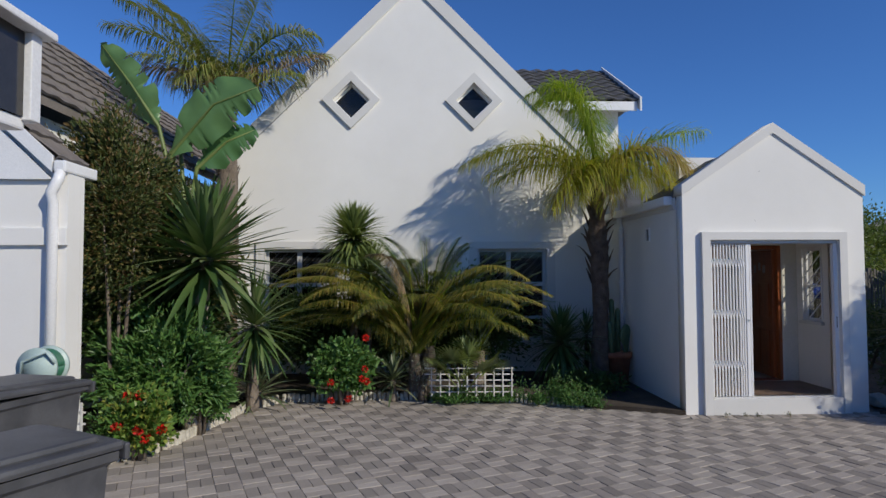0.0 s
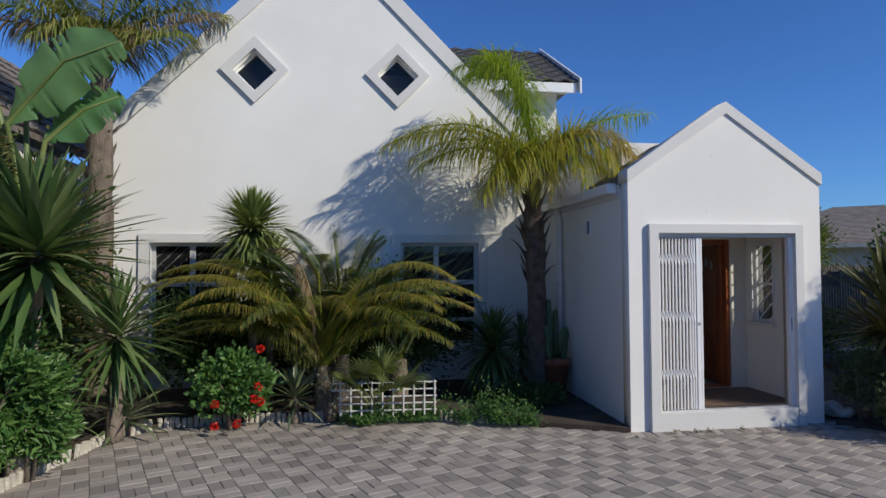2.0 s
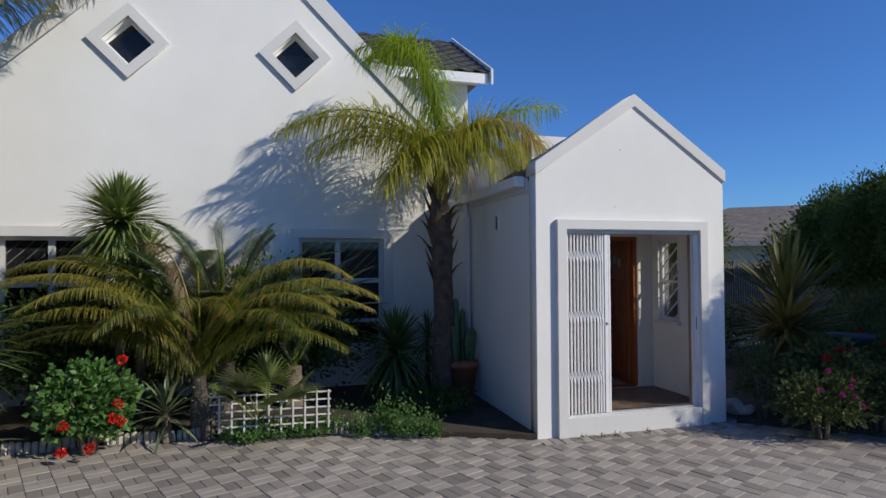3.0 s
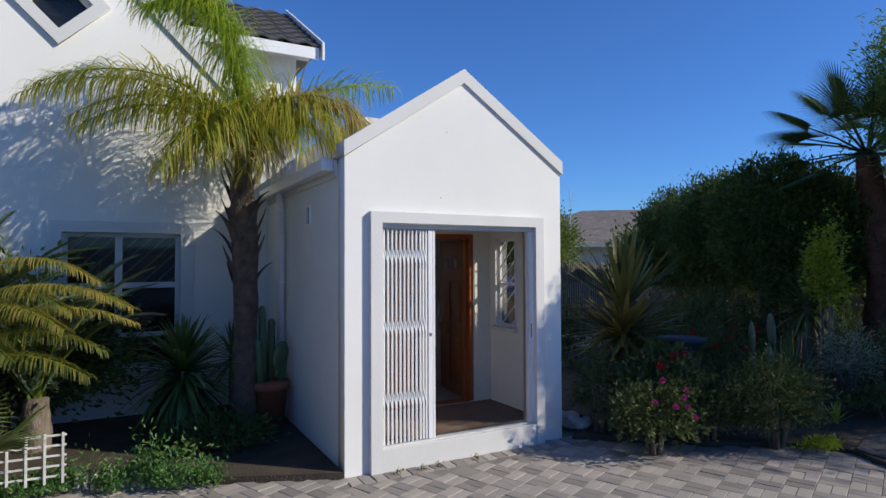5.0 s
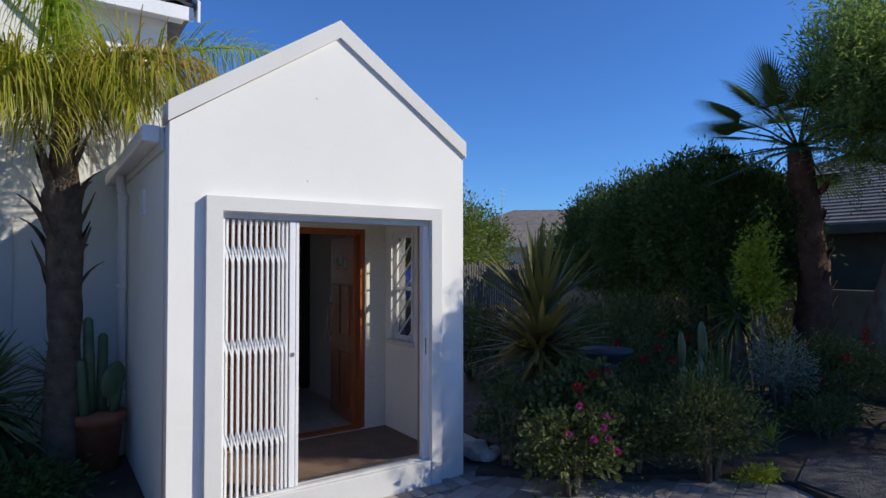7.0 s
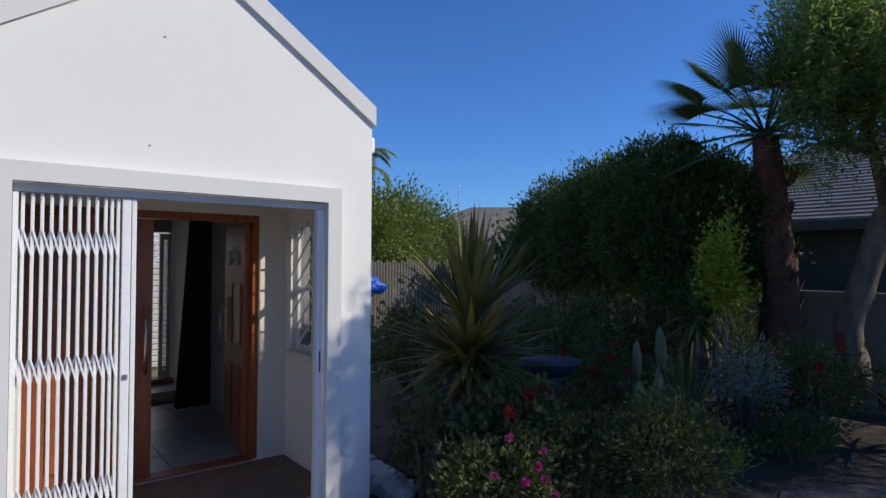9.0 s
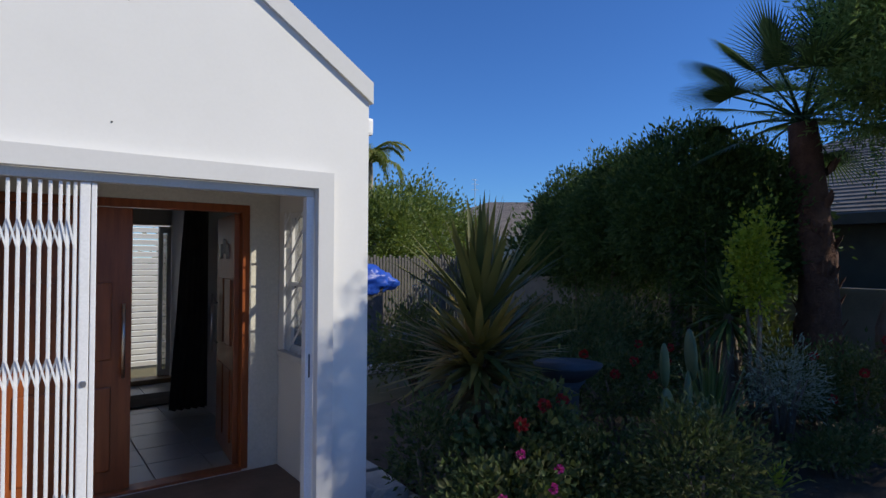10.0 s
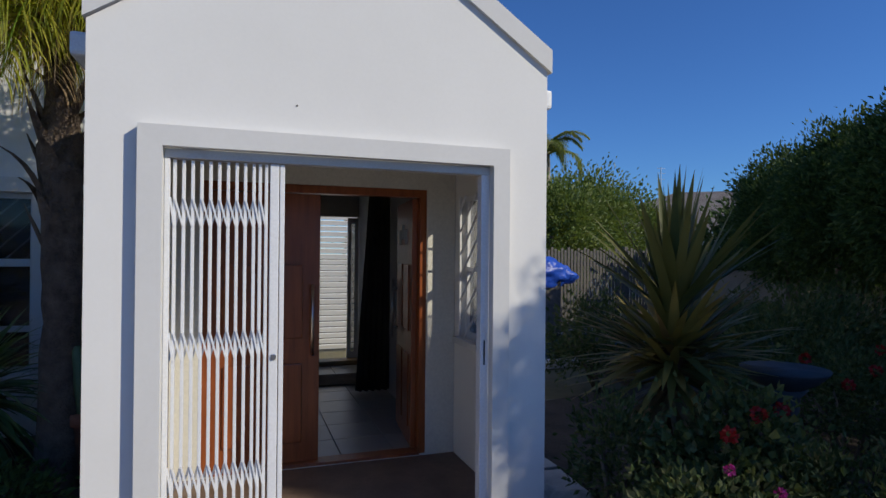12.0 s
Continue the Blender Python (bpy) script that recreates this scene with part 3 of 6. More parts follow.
for z in (0.6, 1.6, 2.45):
    tube(bm, [(PX0 - 0.05, 9.98, z), (PX0 - 0.05, 9.98, z + 0.05)], 0.05, 12)
pp("downpipe", bm, WHITE_METAL, "white round downpipe", smooth=True)
bm = bmesh.new()
box(bm, (PX1 + 0.02, PY + 0.20, 2.63), (PX1 + 0.15, 12.9, 2.75), 0.02)
pp("gutter", bm, WHITE_METAL, "white box gutter")
bm = bmesh.new()
tube(bm, [(PX1 + 0.09, PY + 0.27, 2.64), (PX1 + 0.09, PY + 0.27, 2.5), (PX1 + 0.05, PY + 0.3, 2.38), (PX1 + 0.05, PY + 0.3, 0.0)], 0.04, 12)
pp("downpipe", bm, WHITE_METAL, "white round downpipe", smooth=True)
pp("gutter_bracket", boxes(((PX1 + 0.002, PY + 0.2, 2.56), (PX1 + 0.06, PY + 0.3, 2.66)), bevel=0.01), WHITE_METAL, "white bracket under the eave")

vent = thing("wall_vent", "small white framed vent in the shaded porch wall", "vent", (PX0, 8.95, 2.24))
bm = boxes(((-0.02, -0.065, 0), (-0.001, -0.05, 0.2)), ((-0.02, 0.05, 0), (-0.001, 0.065, 0.2)), ((-0.02, -0.05, 0), (-0.001, 0.05, 0.018)), ((-0.02, -0.05, 0.182), (-0.001, 0.05, 0.2)))
part("frame", bm, WHITE_METAL, vent)
bm = bmesh.new()
for k in range(6):
    box(bm, (-0.014, -0.05, 0.03 + k * 0.025), (-0.004, 0.05, 0.036 + k * 0.025))
part("louvres", bm, TRIM, vent)
part("backing", boxes(((-0.003, -0.05, 0.018), (-0.001, 0.05, 0.182))), DARK, vent)

# side window of the porch with slanting bars
sw = thing("window_1", "white barred window in the porch side wall", "window", (PX1 - 0.15, SW[0], SW[2]), "", "structure")
W, H = SW[1] - SW[0], SW[3] - SW[2]
part("window_frame", boxes(((0.03, 0, 0), (0.08, 0.035, H)), ((0.03, W - 0.035, 0), (0.08, W, H)), ((0.03, 0.035, 0), (0.08, W - 0.035, 0.035)), ((0.03, 0.035, H - 0.035), (0.08, W - 0.035, H)), ((0.03, 0.035, 0.48), (0.08, W - 0.035, 0.51))), WHITE_METAL, sw)
g = part("pane", boxes(((0.052, 0.035, 0.035), (0.056, W - 0.035, H - 0.035))), GLASS, sw)
g.visible_shadow = False
part("window_sill", boxes(((-0.06, -0.03, -0.05), (0.028, W + 0.03, -0.004)), bevel=0.006), TRIM, sw)
bm = boxes(((-0.02, -0.01, 0.0), (-0.006, 0.008, H)), ((-0.02, W - 0.008, 0.0), (-0.006, W + 0.01, H)))
k = -0.25
while k < H:
    z0, z1 = max(0.0, k), min(H, k + 0.35)
    if z1 - z0 > 0.03:
        tube(bm, [(-0.013, W * (1 - (z0 - k) / 0.35), z0), (-0.013, W * (1 - (z1 - k) / 0.35), z1)], 0.008, 6)
    k += 0.17
part("burglar_bars", bm, WHITE_METAL, sw)

# ---- front door: one leaf shut, one swung inwards ----
door = thing("door_1", "red-brown timber double door with one leaf open", "door", (DX0, WALLY + 0.03, DZ0), "", "structure")
W, H = DX1 - DX0, DZ1 - DZ0
part("door_frame", boxes(((0.002, 0, 0), (0.055, 0.1, H - 0.002)), ((W - 0.055, 0, 0), (W - 0.002, 0.1, H - 0.002)), ((0.055, 0, H - 0.06), (W - 0.055, 0.1, H - 0.002)), bevel=0.004), WOOD, door)
part("threshold", boxes(((0.055, -0.03, 0.0), (W - 0.055, 0.1, 0.02)), bevel=0.004), WOOD, door)


def leaf(width, height):
    """Timber door leaf with moulded panels; hinge at its left edge."""
    bm = bmesh.new()
    box(bm, (0, 0, 0.022), (width, 0.04, height), 0.004)
    return bm


LW = (W - 0.11) / 2
left = part("door_leaf", leaf(LW, H - 0.065), WOOD, door, "", False, pose(0.056, 0.03, 0))
right = part("door_leaf", leaf(LW, H - 0.065), WOOD, door, "open leaf", False, pose(W - 0.056, 0.07, 0, 0, 0, 84))
for lf, f in ((left, -1), (right, 1)):
    y = -0.012 if f < 0 else 0.04
    bm = bmesh.new()
    for z0, z1 in ((0.16, 0.72), (0.9, 1.42)):
        for x0, x1 in ((0.09, LW / 2 - 0.03), (LW / 2 + 0.03, LW - 0.12)):
            box(bm, (x0, y, z0), (x1, y + 0.012, z1), 0.01)
    part("raised_panels", bm, WOOD, lf)
    x = LW - 0.055
    bm = bmesh.new()
    yy = -0.05 if f < 0 else 0.09
    tube(bm, [(x, yy, 0.78), (x, yy, 1.28)], 0.011, 10)
    for z in (0.86, 1.2):
        tube(bm, [(x, yy, z), (x, 0.0 if f < 0 else 0.04, z)], 0.008, 8)
    part("pull_handle", bm, CHROME, lf, "steel bar handle", True)
    if f < 0:
        continue
    bm = bmesh.new()
    for k, tilt in ((-0.14, 14), (0.0, 0), (0.14, -14)):
        z = 1.58 + 0.04 * (k == 0)
        box(bm, (LW / 2 + k - 0.024, y, z), (LW / 2 + k + 0.024, y + 0.012, z + 0.12), 0.015)
    part("glass_lights", bm, FROST, lf, "small frosted arched lights")

# ---- sliding security gate, folded to one side ----
gate = thing("security_gate", "white sliding trellis security gate pushed half open", "gate", (OX0, PY + 0.03, OZ0))
OW, OH = OX1 - OX0, OZ1 - OZ0
part("top_track", boxes(((0.002, -0.035, OH - 0.045), (OW - 0.002, 0.035, OH - 0.002)), bevel=0.003), ALU, gate)
part("bottom_track", boxes(((0.002, -0.02, 0.001), (OW - 0.002, 0.02, 0.012))), ALU, gate)
part("jamb_channel", boxes(((0.002, -0.03, 0.012), (0.026, 0.03, OH - 0.046)), bevel=0.003), WHITE_METAL, gate)
jamb = part("jamb_channel", boxes(((OW - 0.05, -0.03, 0.012), (OW - 0.002, 0.03, OH - 0.046)), bevel=0.003), WHITE_METAL, gate)
part("keep_slot", boxes(((OW - 0.03, -0.033, 0.88), (OW - 0.022, -0.0295, 1.02))), RUBBER, jamb)
bars = [0.045 + 0.0405 * i for i in range(10)]
bars += [bars[-1] + 0.03 * (i + 1) for i in range(2)]
bar_mesh = None
for x in bars:
    bm = boxes(((-0.008, -0.012, 0.016), (0.008, 0.012, OH - 0.05)), bevel=0.003)
    tube(bm, [(0, -0.016, OH - 0.075), (0, -0.012, OH - 0.075)], 0.004, 6)
    if bar_mesh is None:
        bar_mesh = part("upright_bar", bm, WHITE_METAL, gate, "", False, pose(x, 0, 0)).data
    else:
        bm.free()
        finish("upright_bar", bar_mesh, None, gate, "", pose(x, 0, 0))
lead = part("lead_post", boxes(((bars[-1] + 0.018, -0.02, 0.014), (bars[-1] + 0.062, 0.02, OH - 0.048)), ((bars[-1] + 0.066, -0.018, 0.014), (bars[-1] + 0.09, 0.018, OH - 0.048)), bevel=0.004), WHITE_METAL, gate)
bm = bmesh.new()
tube(bm, [(bars[-1] + 0.042, -0.026, 0.98), (bars[-1] + 0.042, -0.019, 0.98)], 0.014, 12)
box(bm, (bars[-1] + 0.032, -0.028, 0.965), (bars[-1] + 0.052, -0.022, 0.995), 0.003)
part("lock", bm, CHROME, lead, "dark steel lock")
link_me = None
xs = [0.026] + bars
for zc in (0.40, 1.05, 1.70):
    for a, b in zip(xs, xs[1:]):
        for s in (-1, 1):
            m = pose((a + b) / 2, 0.016 * s, zc, 0, s * math.degrees(math.atan2(b - a, 0.15)), 0)
            if link_me is None:
                link_me = part("trellis_link", boxes(((-0.0045, -0.0025, -0.07), (0.0045, 0.0025, 0.07))), WHITE_METAL, gate, "", False, m).data
            else:
                finish("trellis_link", link_me, None, gate, "", m)

# ---- hall seen through the door ----
FT = 0.40
hall_floor = tagged(part("floor", boxes(((3.34, 9.10, 0.05), (5.40, 12.84, 0.19))), SAND), "cream tiled hall floor", "floor", "", "structure")
tile_me = None
for i in range(5):
    for j in range(9):
        x, y = 3.36 + i * (FT + 0.008), 9.13 + j * (FT + 0.008)
        if tile_me is None:
            bm = boxes(((0, 0, 0), (FT, FT, 0.01)), bevel=0.002)
            tile_me = part("floor_tile", bm, FLOOR_TILE, hall_floor, "", False, pose(x, y, 0.19)).data
        else:
            finish("floor_tile", tile_me, None, hall_floor, "", pose(x, y, 0.19))
cur = thing("curtain", "dark full-length curtain gathered in folds", "curtain", (5.2, 11.0, 0.22))
bm = bmesh.new()
n = 40
lo, hi = [], []
for i in range(n + 1):
    u = i / n
    lo.append(bm.verts.new((-0.17 + 0.38 * u, 0.04 * math.sin(u * 34) + 0.01, 0.0)))
    hi.append(bm.verts.new((-0.04 + 0.24 * u, 0.03 * math.sin(u * 34), 2.1)))
for i in range(n):
    bm.faces.new((lo[i], lo[i + 1], hi[i + 1], hi[i]))
bmesh.ops.solidify(bm, geom=bm.faces[:], thickness=0.006)
part("cloth", bm, CURTAIN, cur, "", True)
bm = bmesh.new()
tube(bm, [(-0.3, 0, 2.12), (0.19, 0, 2.12)], 0.014, 8)
part("rail", bm, WOOD, cur)
mat_ = thing("door_mat", "brown woven mat on the hall floor", "mat", (5.0, 11.75, 0.205))
part("mat", boxes(((-0.3, -0.35, 0), (0.3, 0.25, 0.012)), bevel=0.004), RUG, mat_)
step = thing("timber_step", "honey-coloured timber step at the garden door", "step", (5.0, 12.72, 0.2))
part("tread", boxes(((-0.35, -0.12, 0.0), (0.39, 0.12, 0.06)), bevel=0.008), BEAM, step)
slide = thing("door_2", "white sliding door leaf pushed aside at the back of the hall", "door", (5.25, 12.80, 0.26), "", "structure")
part("frame", boxes(((0, 0, 0), (0.05, 0.04, 1.92)), ((0.1, 0, 0), (0.15, 0.04, 1.92)), ((0.05, 0, 0), (0.1, 0.04, 0.08)), ((0.05, 0, 1.84), (0.1, 0.04, 1.92))), WHITE_METAL, slide)
g = part("pane", boxes(((0.05, 0.018, 0.08), (0.1, 0.022, 1.84))), GLASS, slide)
g.visible_shadow = False
scr = thing("slatted_wall", "white horizontal slatted timber screen in the back yard", "screen", (6.0, 15.3, -0.06))
part("post", boxes(((-2.2, 0.02, 0), (-2.1, 0.1, 2.7))), WHITE_METAL, scr)
part("post", boxes(((2.1, 0.02, 0), (2.2, 0.1, 2.7))), WHITE_METAL, scr)
slat_me = None
for k in range(26):
    if slat_me is None:
        slat_me = part("slat", boxes(((-2.2, -0.012, 0), (2.2, 0.012, 0.084)), bevel=0.003), WHITE_METAL, scr, "", False, pose(0, 0, 0.05 + 0.1 * k, 24)).data
    else:
        finish("slat", slat_me, None, scr, "", pose(0, 0, 0.05 + 0.1 * k, 24))

# ---- wing at the other side of the yard ----
wing = thing("side_wing", "white plastered wing with weathered brown tiled roof", "building", (-5.5, 6.0, 0))
wp = lambda *a, **k: hpart(*a, root=wing, **k)
WX = -3.40
wp("wall", boxes(((-9.5, 6.0, -0.05), (WX, 6.2, 2.75))), PLASTER)
wp("side_wall", boxes(((WX - 0.2, 6.202, -0.05), (WX, 6.26, 2.75))), PLASTER)
wp("side_wall", boxes(((-4.7, 6.262, -0.05), (-4.5, 18.0, 3.6))), PLASTER)
wp("return_wall", boxes(((-4.7, 6.202, -0.05), (WX - 0.202, 6.26, 2.75))), PLASTER)
hpanel("gable_wall", [(-9.5, 2.752), (WX, 2.752), (-6.46, 5.42)], [], 0.2, PLASTER, (0, 6.0, 0), root=wing)
wp("plaster_band", boxes(((-9.5, 5.96, 2.06), (WX + 0.012, 5.998, 2.22)), bevel=0.006), PLASTER)
SL = 0.93


def roof_slab(e, y0, y1, drop=0.0):
    """A sloping slab of the wing's roof from the edge at x = e up to the ridge."""
    bm = bmesh.new()
    zr = 2.86 + SL * (WX + 0.10 + 6.46) - drop
    ze = zr - SL * abs(e + 6.46)
    q = [bm.verts.new(p) for y in (y0, y1) for p in ((e, y, ze), (-6.46, y, zr), (-6.46, y, zr - 0.14), (e, y, ze - 0.14))]
    for f in ((0, 1, 2, 3), (7, 6, 5, 4), (0, 4, 5, 1), (3, 2, 6, 7), (0, 3, 7, 4), (1, 5, 6, 2)):
        bm.faces.new([q[i] for i in f])
    bmesh.ops.recalc_face_normals(bm, faces=bm.faces)
    return wp("roof", bm, TILE_BROWN)


roof_slab(-9.7, 6.462, 18.2)
front_roof = roof_slab(-3.52, 5.95, 6.46, 0.2)
back_roof = roof_slab(-4.3, 6.462, 18.2)
tiles(front_roof, wing, (-3.49, 5.95, 2.85), (0, 1, 0), (-1, 0, SL), 2, 12, 0.255, 0.345, TILE_BROWN, wave=0.008)
tiles(back_roof, wing, (-4.28, 6.47, 3.76), (0, 1, 0), (-1, 0, SL), 30, 9, 0.335, 0.345, TILE_BROWN, wave=0.01)
hpanel("barge_board", [(-3.50, 2.72), (-3.50, 2.87), (-6.46, 5.62), (-6.46, 5.47)], [], 0.03, WHITE_METAL, (0, 5.915, 0), root=wing)
hpanel("eave_box", [(-3.52, 2.66), (-4.1, 2.66), (-4.1, 3.10), (-3.97, 3.10)], [], 0.045, WHITE_METAL, (0, 5.948, 0), root=wing)
bm = bmesh.new()
box(bm, (-3.495, 5.92, 2.72), (-3.385, 6.46, 2.83), 0.02)
wp("gutter", bm, WHITE_METAL)
bm = bmesh.new()
bm = bmesh.new()
tube(bm, [(-3.44, 5.95, 2.73), (-3.45, 5.92, 2.64), (-3.50, 5.91, 2.54), (-3.50, 5.945, 2.44), (-3.50, 5.95, 0.0)], 0.045, 12)
wp("downpipe", bm, WHITE_METAL, smooth=True)

# square lantern on a pole beside the bins
lantern = thing("lantern", "white square garden lantern with dark glass on a pole", "lamp", (-1.62, 2.16, -0.01))
bm = bmesh.new()
tube(bm, [(0, 0, 0), (0, 0, 0.04), (0, 0, 0.05), (0, 0, 2.25)], [0.1, 0.1, 0.045, 0.04], 14)
part("pole", bm, WHITE_METAL, lantern, "", True)
part("base", boxes(((-0.2, -0.2, 2.25), (0.2, 0.2, 2.29)), bevel=0.008), WHITE_METAL, lantern)
for sx in (-1, 1):
    for sy in (-1, 1):
        part("corner_post", boxes(((sx * 0.205 - 0.024, sy * 0.205 - 0.024, 2.28), (sx * 0.205 + 0.024, sy * 0.205 + 0.024, 2.55)), bevel=0.004), WHITE_METAL, lantern)
for lo, hi in (((-0.18, -0.207, 2.29), (0.18, -0.203, 2.55)), ((-0.18, 0.203, 2.29), (0.18, 0.207, 2.55)), ((-0.207, -0.18, 2.29), (-0.203, 0.18, 2.55)), ((0.203, -0.18, 2.29), (0.207, 0.18, 2.55))):
    part("pane", boxes((lo, hi)), SMOKED, lantern, "dark glass")
bm = bmesh.new()
box(bm, (-0.26, -0.26, 2.55), (0.26, 0.26, 2.575), 0.006)
bmesh.ops.create_cone(bm, cap_ends=True, segments=4, radius1=0.35, radius2=0.05, depth=0.12, matrix=pose(0, 0, 2.633, 0, 0, 45))
part("cap", bm, WHITE_METAL, lantern)

# ---- beds ----
EDGE = [(-3.25, 6.20), (-2.82, 6.70), (-2.55, 7.88), (-2.45, 8.50), (-2.10, 8.86), (-1.17, 8.99), (-0.04, 8.89), (1.14, 8.72), (2.07, 8.30), (2.60, 8.08), (3.165, 7.84)]
BED = [(5.62, 7.75), (5.82, 7.62), (6.64, 6.92), (7.48, 6.42), (7.64, 6.10), (7.45, 5.50), (7.2, 4.6), (7.6, 3.0), (8.0, -6.0)]


def flat_bed(name, outline, z, mat, label):
    bm = bmesh.new()
    f = bm.faces.new([bm.verts.new((x, y, z)) for x, y in outline])
    r = bmesh.ops.extrude_face_region(bm, geom=[f])
    bmesh.ops.translate(bm, verts=[v for v in r["geom"] if isinstance(v, bmesh.types.BMVert)], vec=(0, 0, -0.13 - z))
    bmesh.ops.recalc_face_normals(bm, faces=bm.faces)
    return tagged(part(name, bm, mat), label, "soil", "", "structure")


flat_bed("planting_bed", EDGE + [(3.165, 10.92), (-4.49, 10.92), (-4.49, 6.28), (-3.25, 6.28)], 0.05, SOIL, "dark soil of the planted bed along the house")
flat_bed("planting_bed", BED + [(60, -6), (60, 12.5), (9.2, 12.5), (8.6, 11.0), (6.2, 10.5), (6.25, 8.2)], 0.04, SOIL, "dark soil of the shaded garden beds")
flat_bed("garden_path", [(7.65, 6.05), (8.3, 6.25), (10.4, 5.2), (10.4, 3.9), (7.5, 5.2)], 0.055, GRAVEL, "grey gravelly garden path in the shade")

# edging of short bleached stakes
edging = thing("log_edging", "low edging of bleached round wooden stakes round the bed", "garden edging", (-2.45, 8.5, 0))
bm = bmesh.new()
tube(bm, [(0, 0, -0.06), (0, 0, 0.10), (0, 0, 0.112)], [0.029, 0.029, 0.02], 8)
inv = edging.matrix_world.inverted()
stake_me = None
rng = random.Random(8)
for (x0, y0), (x1, y1) in zip(EDGE[:8], EDGE[1:9]):
    d = math.hypot(x1 - x0, y1 - y0)
    for k in range(int(d / 0.064)):
        u = (k + 0.5) * 0.064 / d
        m = inv @ pose(x0 + (x1 - x0) * u, y0 + (y1 - y0) * u, rng.uniform(-0.015, 0.012), rng.gauss(0, 3), rng.gauss(0, 3), rng.uniform(0, 360))
        if stake_me is None:
            stake_me = part("stake", bm, STAKE, edging, "", False, m).data
        else:
            finish("stake", stake_me, None, edging, "", m)

# white trellis panel lying along the bed
tr = thing("trellis_fence", "low white weathered wooden trellis panel at the bed edge", "trellis", (0.5, 8.58, 0.11), turn=-3)
for k in range(10):
    part("upright", boxes(((-0.53 + 0.122 * k, -0.006, 0.0), (-0.512 + 0.122 * k, 0.006, 0.40)), bevel=0.002), WHITE_WOOD, tr)
for k in range(5):
    part("rail", boxes(((-0.62 if k > 2 else -0.55, 0.0065, 0.05 + 0.08 * k), (0.60, 0.018, 0.066 + 0.08 * k)), bevel=0.002), WHITE_WOOD, tr)


# ---- plants ----
def trunk_mesh(points, radii, sides=12, rough=0.1, seed=1):
    bm = bmesh.new()
    fine = []
    fr = []
    for i in range(len(points) - 1):
        for k in range(6):
            u = k / 6
            fine.append(Vector(points[i]).lerp(Vector(points[i + 1]), u))
            fr.append(radii[i] + (radii[i + 1] - radii[i]) * u)
    fine.append(Vector(points[-1])), fr.append(radii[-1])
    tube(bm, fine, fr, sides)
    for v in bm.verts:
        n = noise.noise(v.co * 9 + Vector((seed, 0, 0)))
        c = min(fine, key=lambda p: (p - v.co).length_squared)
        v.co += (v.co - c) * n * rough * 3
    return bm


def spiky(name, label, at, height, length, width, count, lean=(0, 0), mat=YUCCA, trunk=BARK, r=0.06, droop=0.5, seed=1, low=-35, high=85, category="yucca"):
    """A stem with a rosette of sword leaves."""
    rng = random.Random(seed)
    t = thing(name, label, category, at)
    top = Vector((lean[0], lean[1], height))
    if height > 0.12:
        part("trunk", trunk_mesh([(0, 0, -0.05), (lean[0] * 0.4, lean[1] * 0.4, height * 0.5), top], [r * 1.25, r, r * 0.85], 10, 0.08, seed), trunk, t, "", True)
    lv = Leaves()
    for i in range(count):
        u = (i + 0.5) / count
        el = radians(low + (high - low) * u ** 0.9 + rng.uniform(-8, 8))
        az = i * 2.39996 + rng.uniform(-0.3, 0.3)
        d = Vector((math.cos(az) * math.cos(el), math.sin(az) * math.cos(el), math.sin(el)))
        L = length * rng.uniform(0.78, 1.08) * (0.75 + 0.25 * math.cos(el))
        lv.blade(top + d * r * 0.5 + Vector((0, 0, (u - 0.5) * length * 0.25)), d, L, width * rng.uniform(0.8, 1.15), droop * rng.uniform(0.3, 1.3), 5)
    lv.part("crown", mat, t, "", None, True)
    return t


def frond_leaves(lv, pts, length, width, pairs, hang=0.9, sweep=0.55, lift=0.2, rng=None, bare=0.1, jit=0.2):
    """Leaflets along both sides of a frond's rib."""
    n = len(pts) - 1
    for i in range(pairs):
        t = bare + (1 - bare) * (i + 0.5) / pairs
        k = min(n - 1, int(t * n))
        p = pts[k].lerp(pts[k + 1], t * n - k)
        d = (pts[k + 1] - pts[k]).normalized()
        side = d.cross(Vector((0, 0, 1)))
        side = side.normalized() if side.length > 1e-3 else Vector((1, 0, 0))
        upw = side.cross(d)
        size = length * (0.35 + 0.65 * math.sin(math.pi * min(1, 0.15 + 0.8 * t))) * (1 - 0.35 * t)
        for s in (-1, 1):
            way = side * s + d * (sweep + 0.5 * t) + upw * (lift + rng.uniform(-jit, jit)) + d * rng.uniform(-jit, jit) * 0.6
            lv.blade(p, way, size * rng.uniform(0.85, 1.08), width, hang * rng.uniform(1 - jit, 1 + jit), 4, 0.12)


def frond_path(az, el, length, bend, n=12):
    """The rib of an arching frond."""
    a = radians(az)
    e = radians(el)
    p, pts = Vector((0, 0, 0)), []
    for i in range(n + 1):
        pts.append(p.copy())
        d = Vector((math.cos(a) * math.cos(e), math.sin(a) * math.cos(e), math.sin(e)))
        p = p + d * (length / n)
        e -= radians(bend) / n * (0.5 + i / n)
    return pts


def rib_curve(az, r1, z1, r2, z2, r3, z3, n=16):
    """The rib of a frond as a curve through out-and-up handles, from the crown to its tip."""
    a = Vector((math.cos(radians(az)), math.sin(radians(az)), 0))
    p = [Vector((0, 0, 0))] + [a * r + Vector((0, 0, z)) for r, z in ((r1, z1), (r2, z2), (r3, z3))]
    out = []
    for i in range(n + 1):
        t = i / n
        out.append(p[0] * (1 - t) ** 3 + p[1] * 3 * t * (1 - t) ** 2 + p[2] * 3 * t * t * (1 - t) + p[3] * t ** 3)
    return out


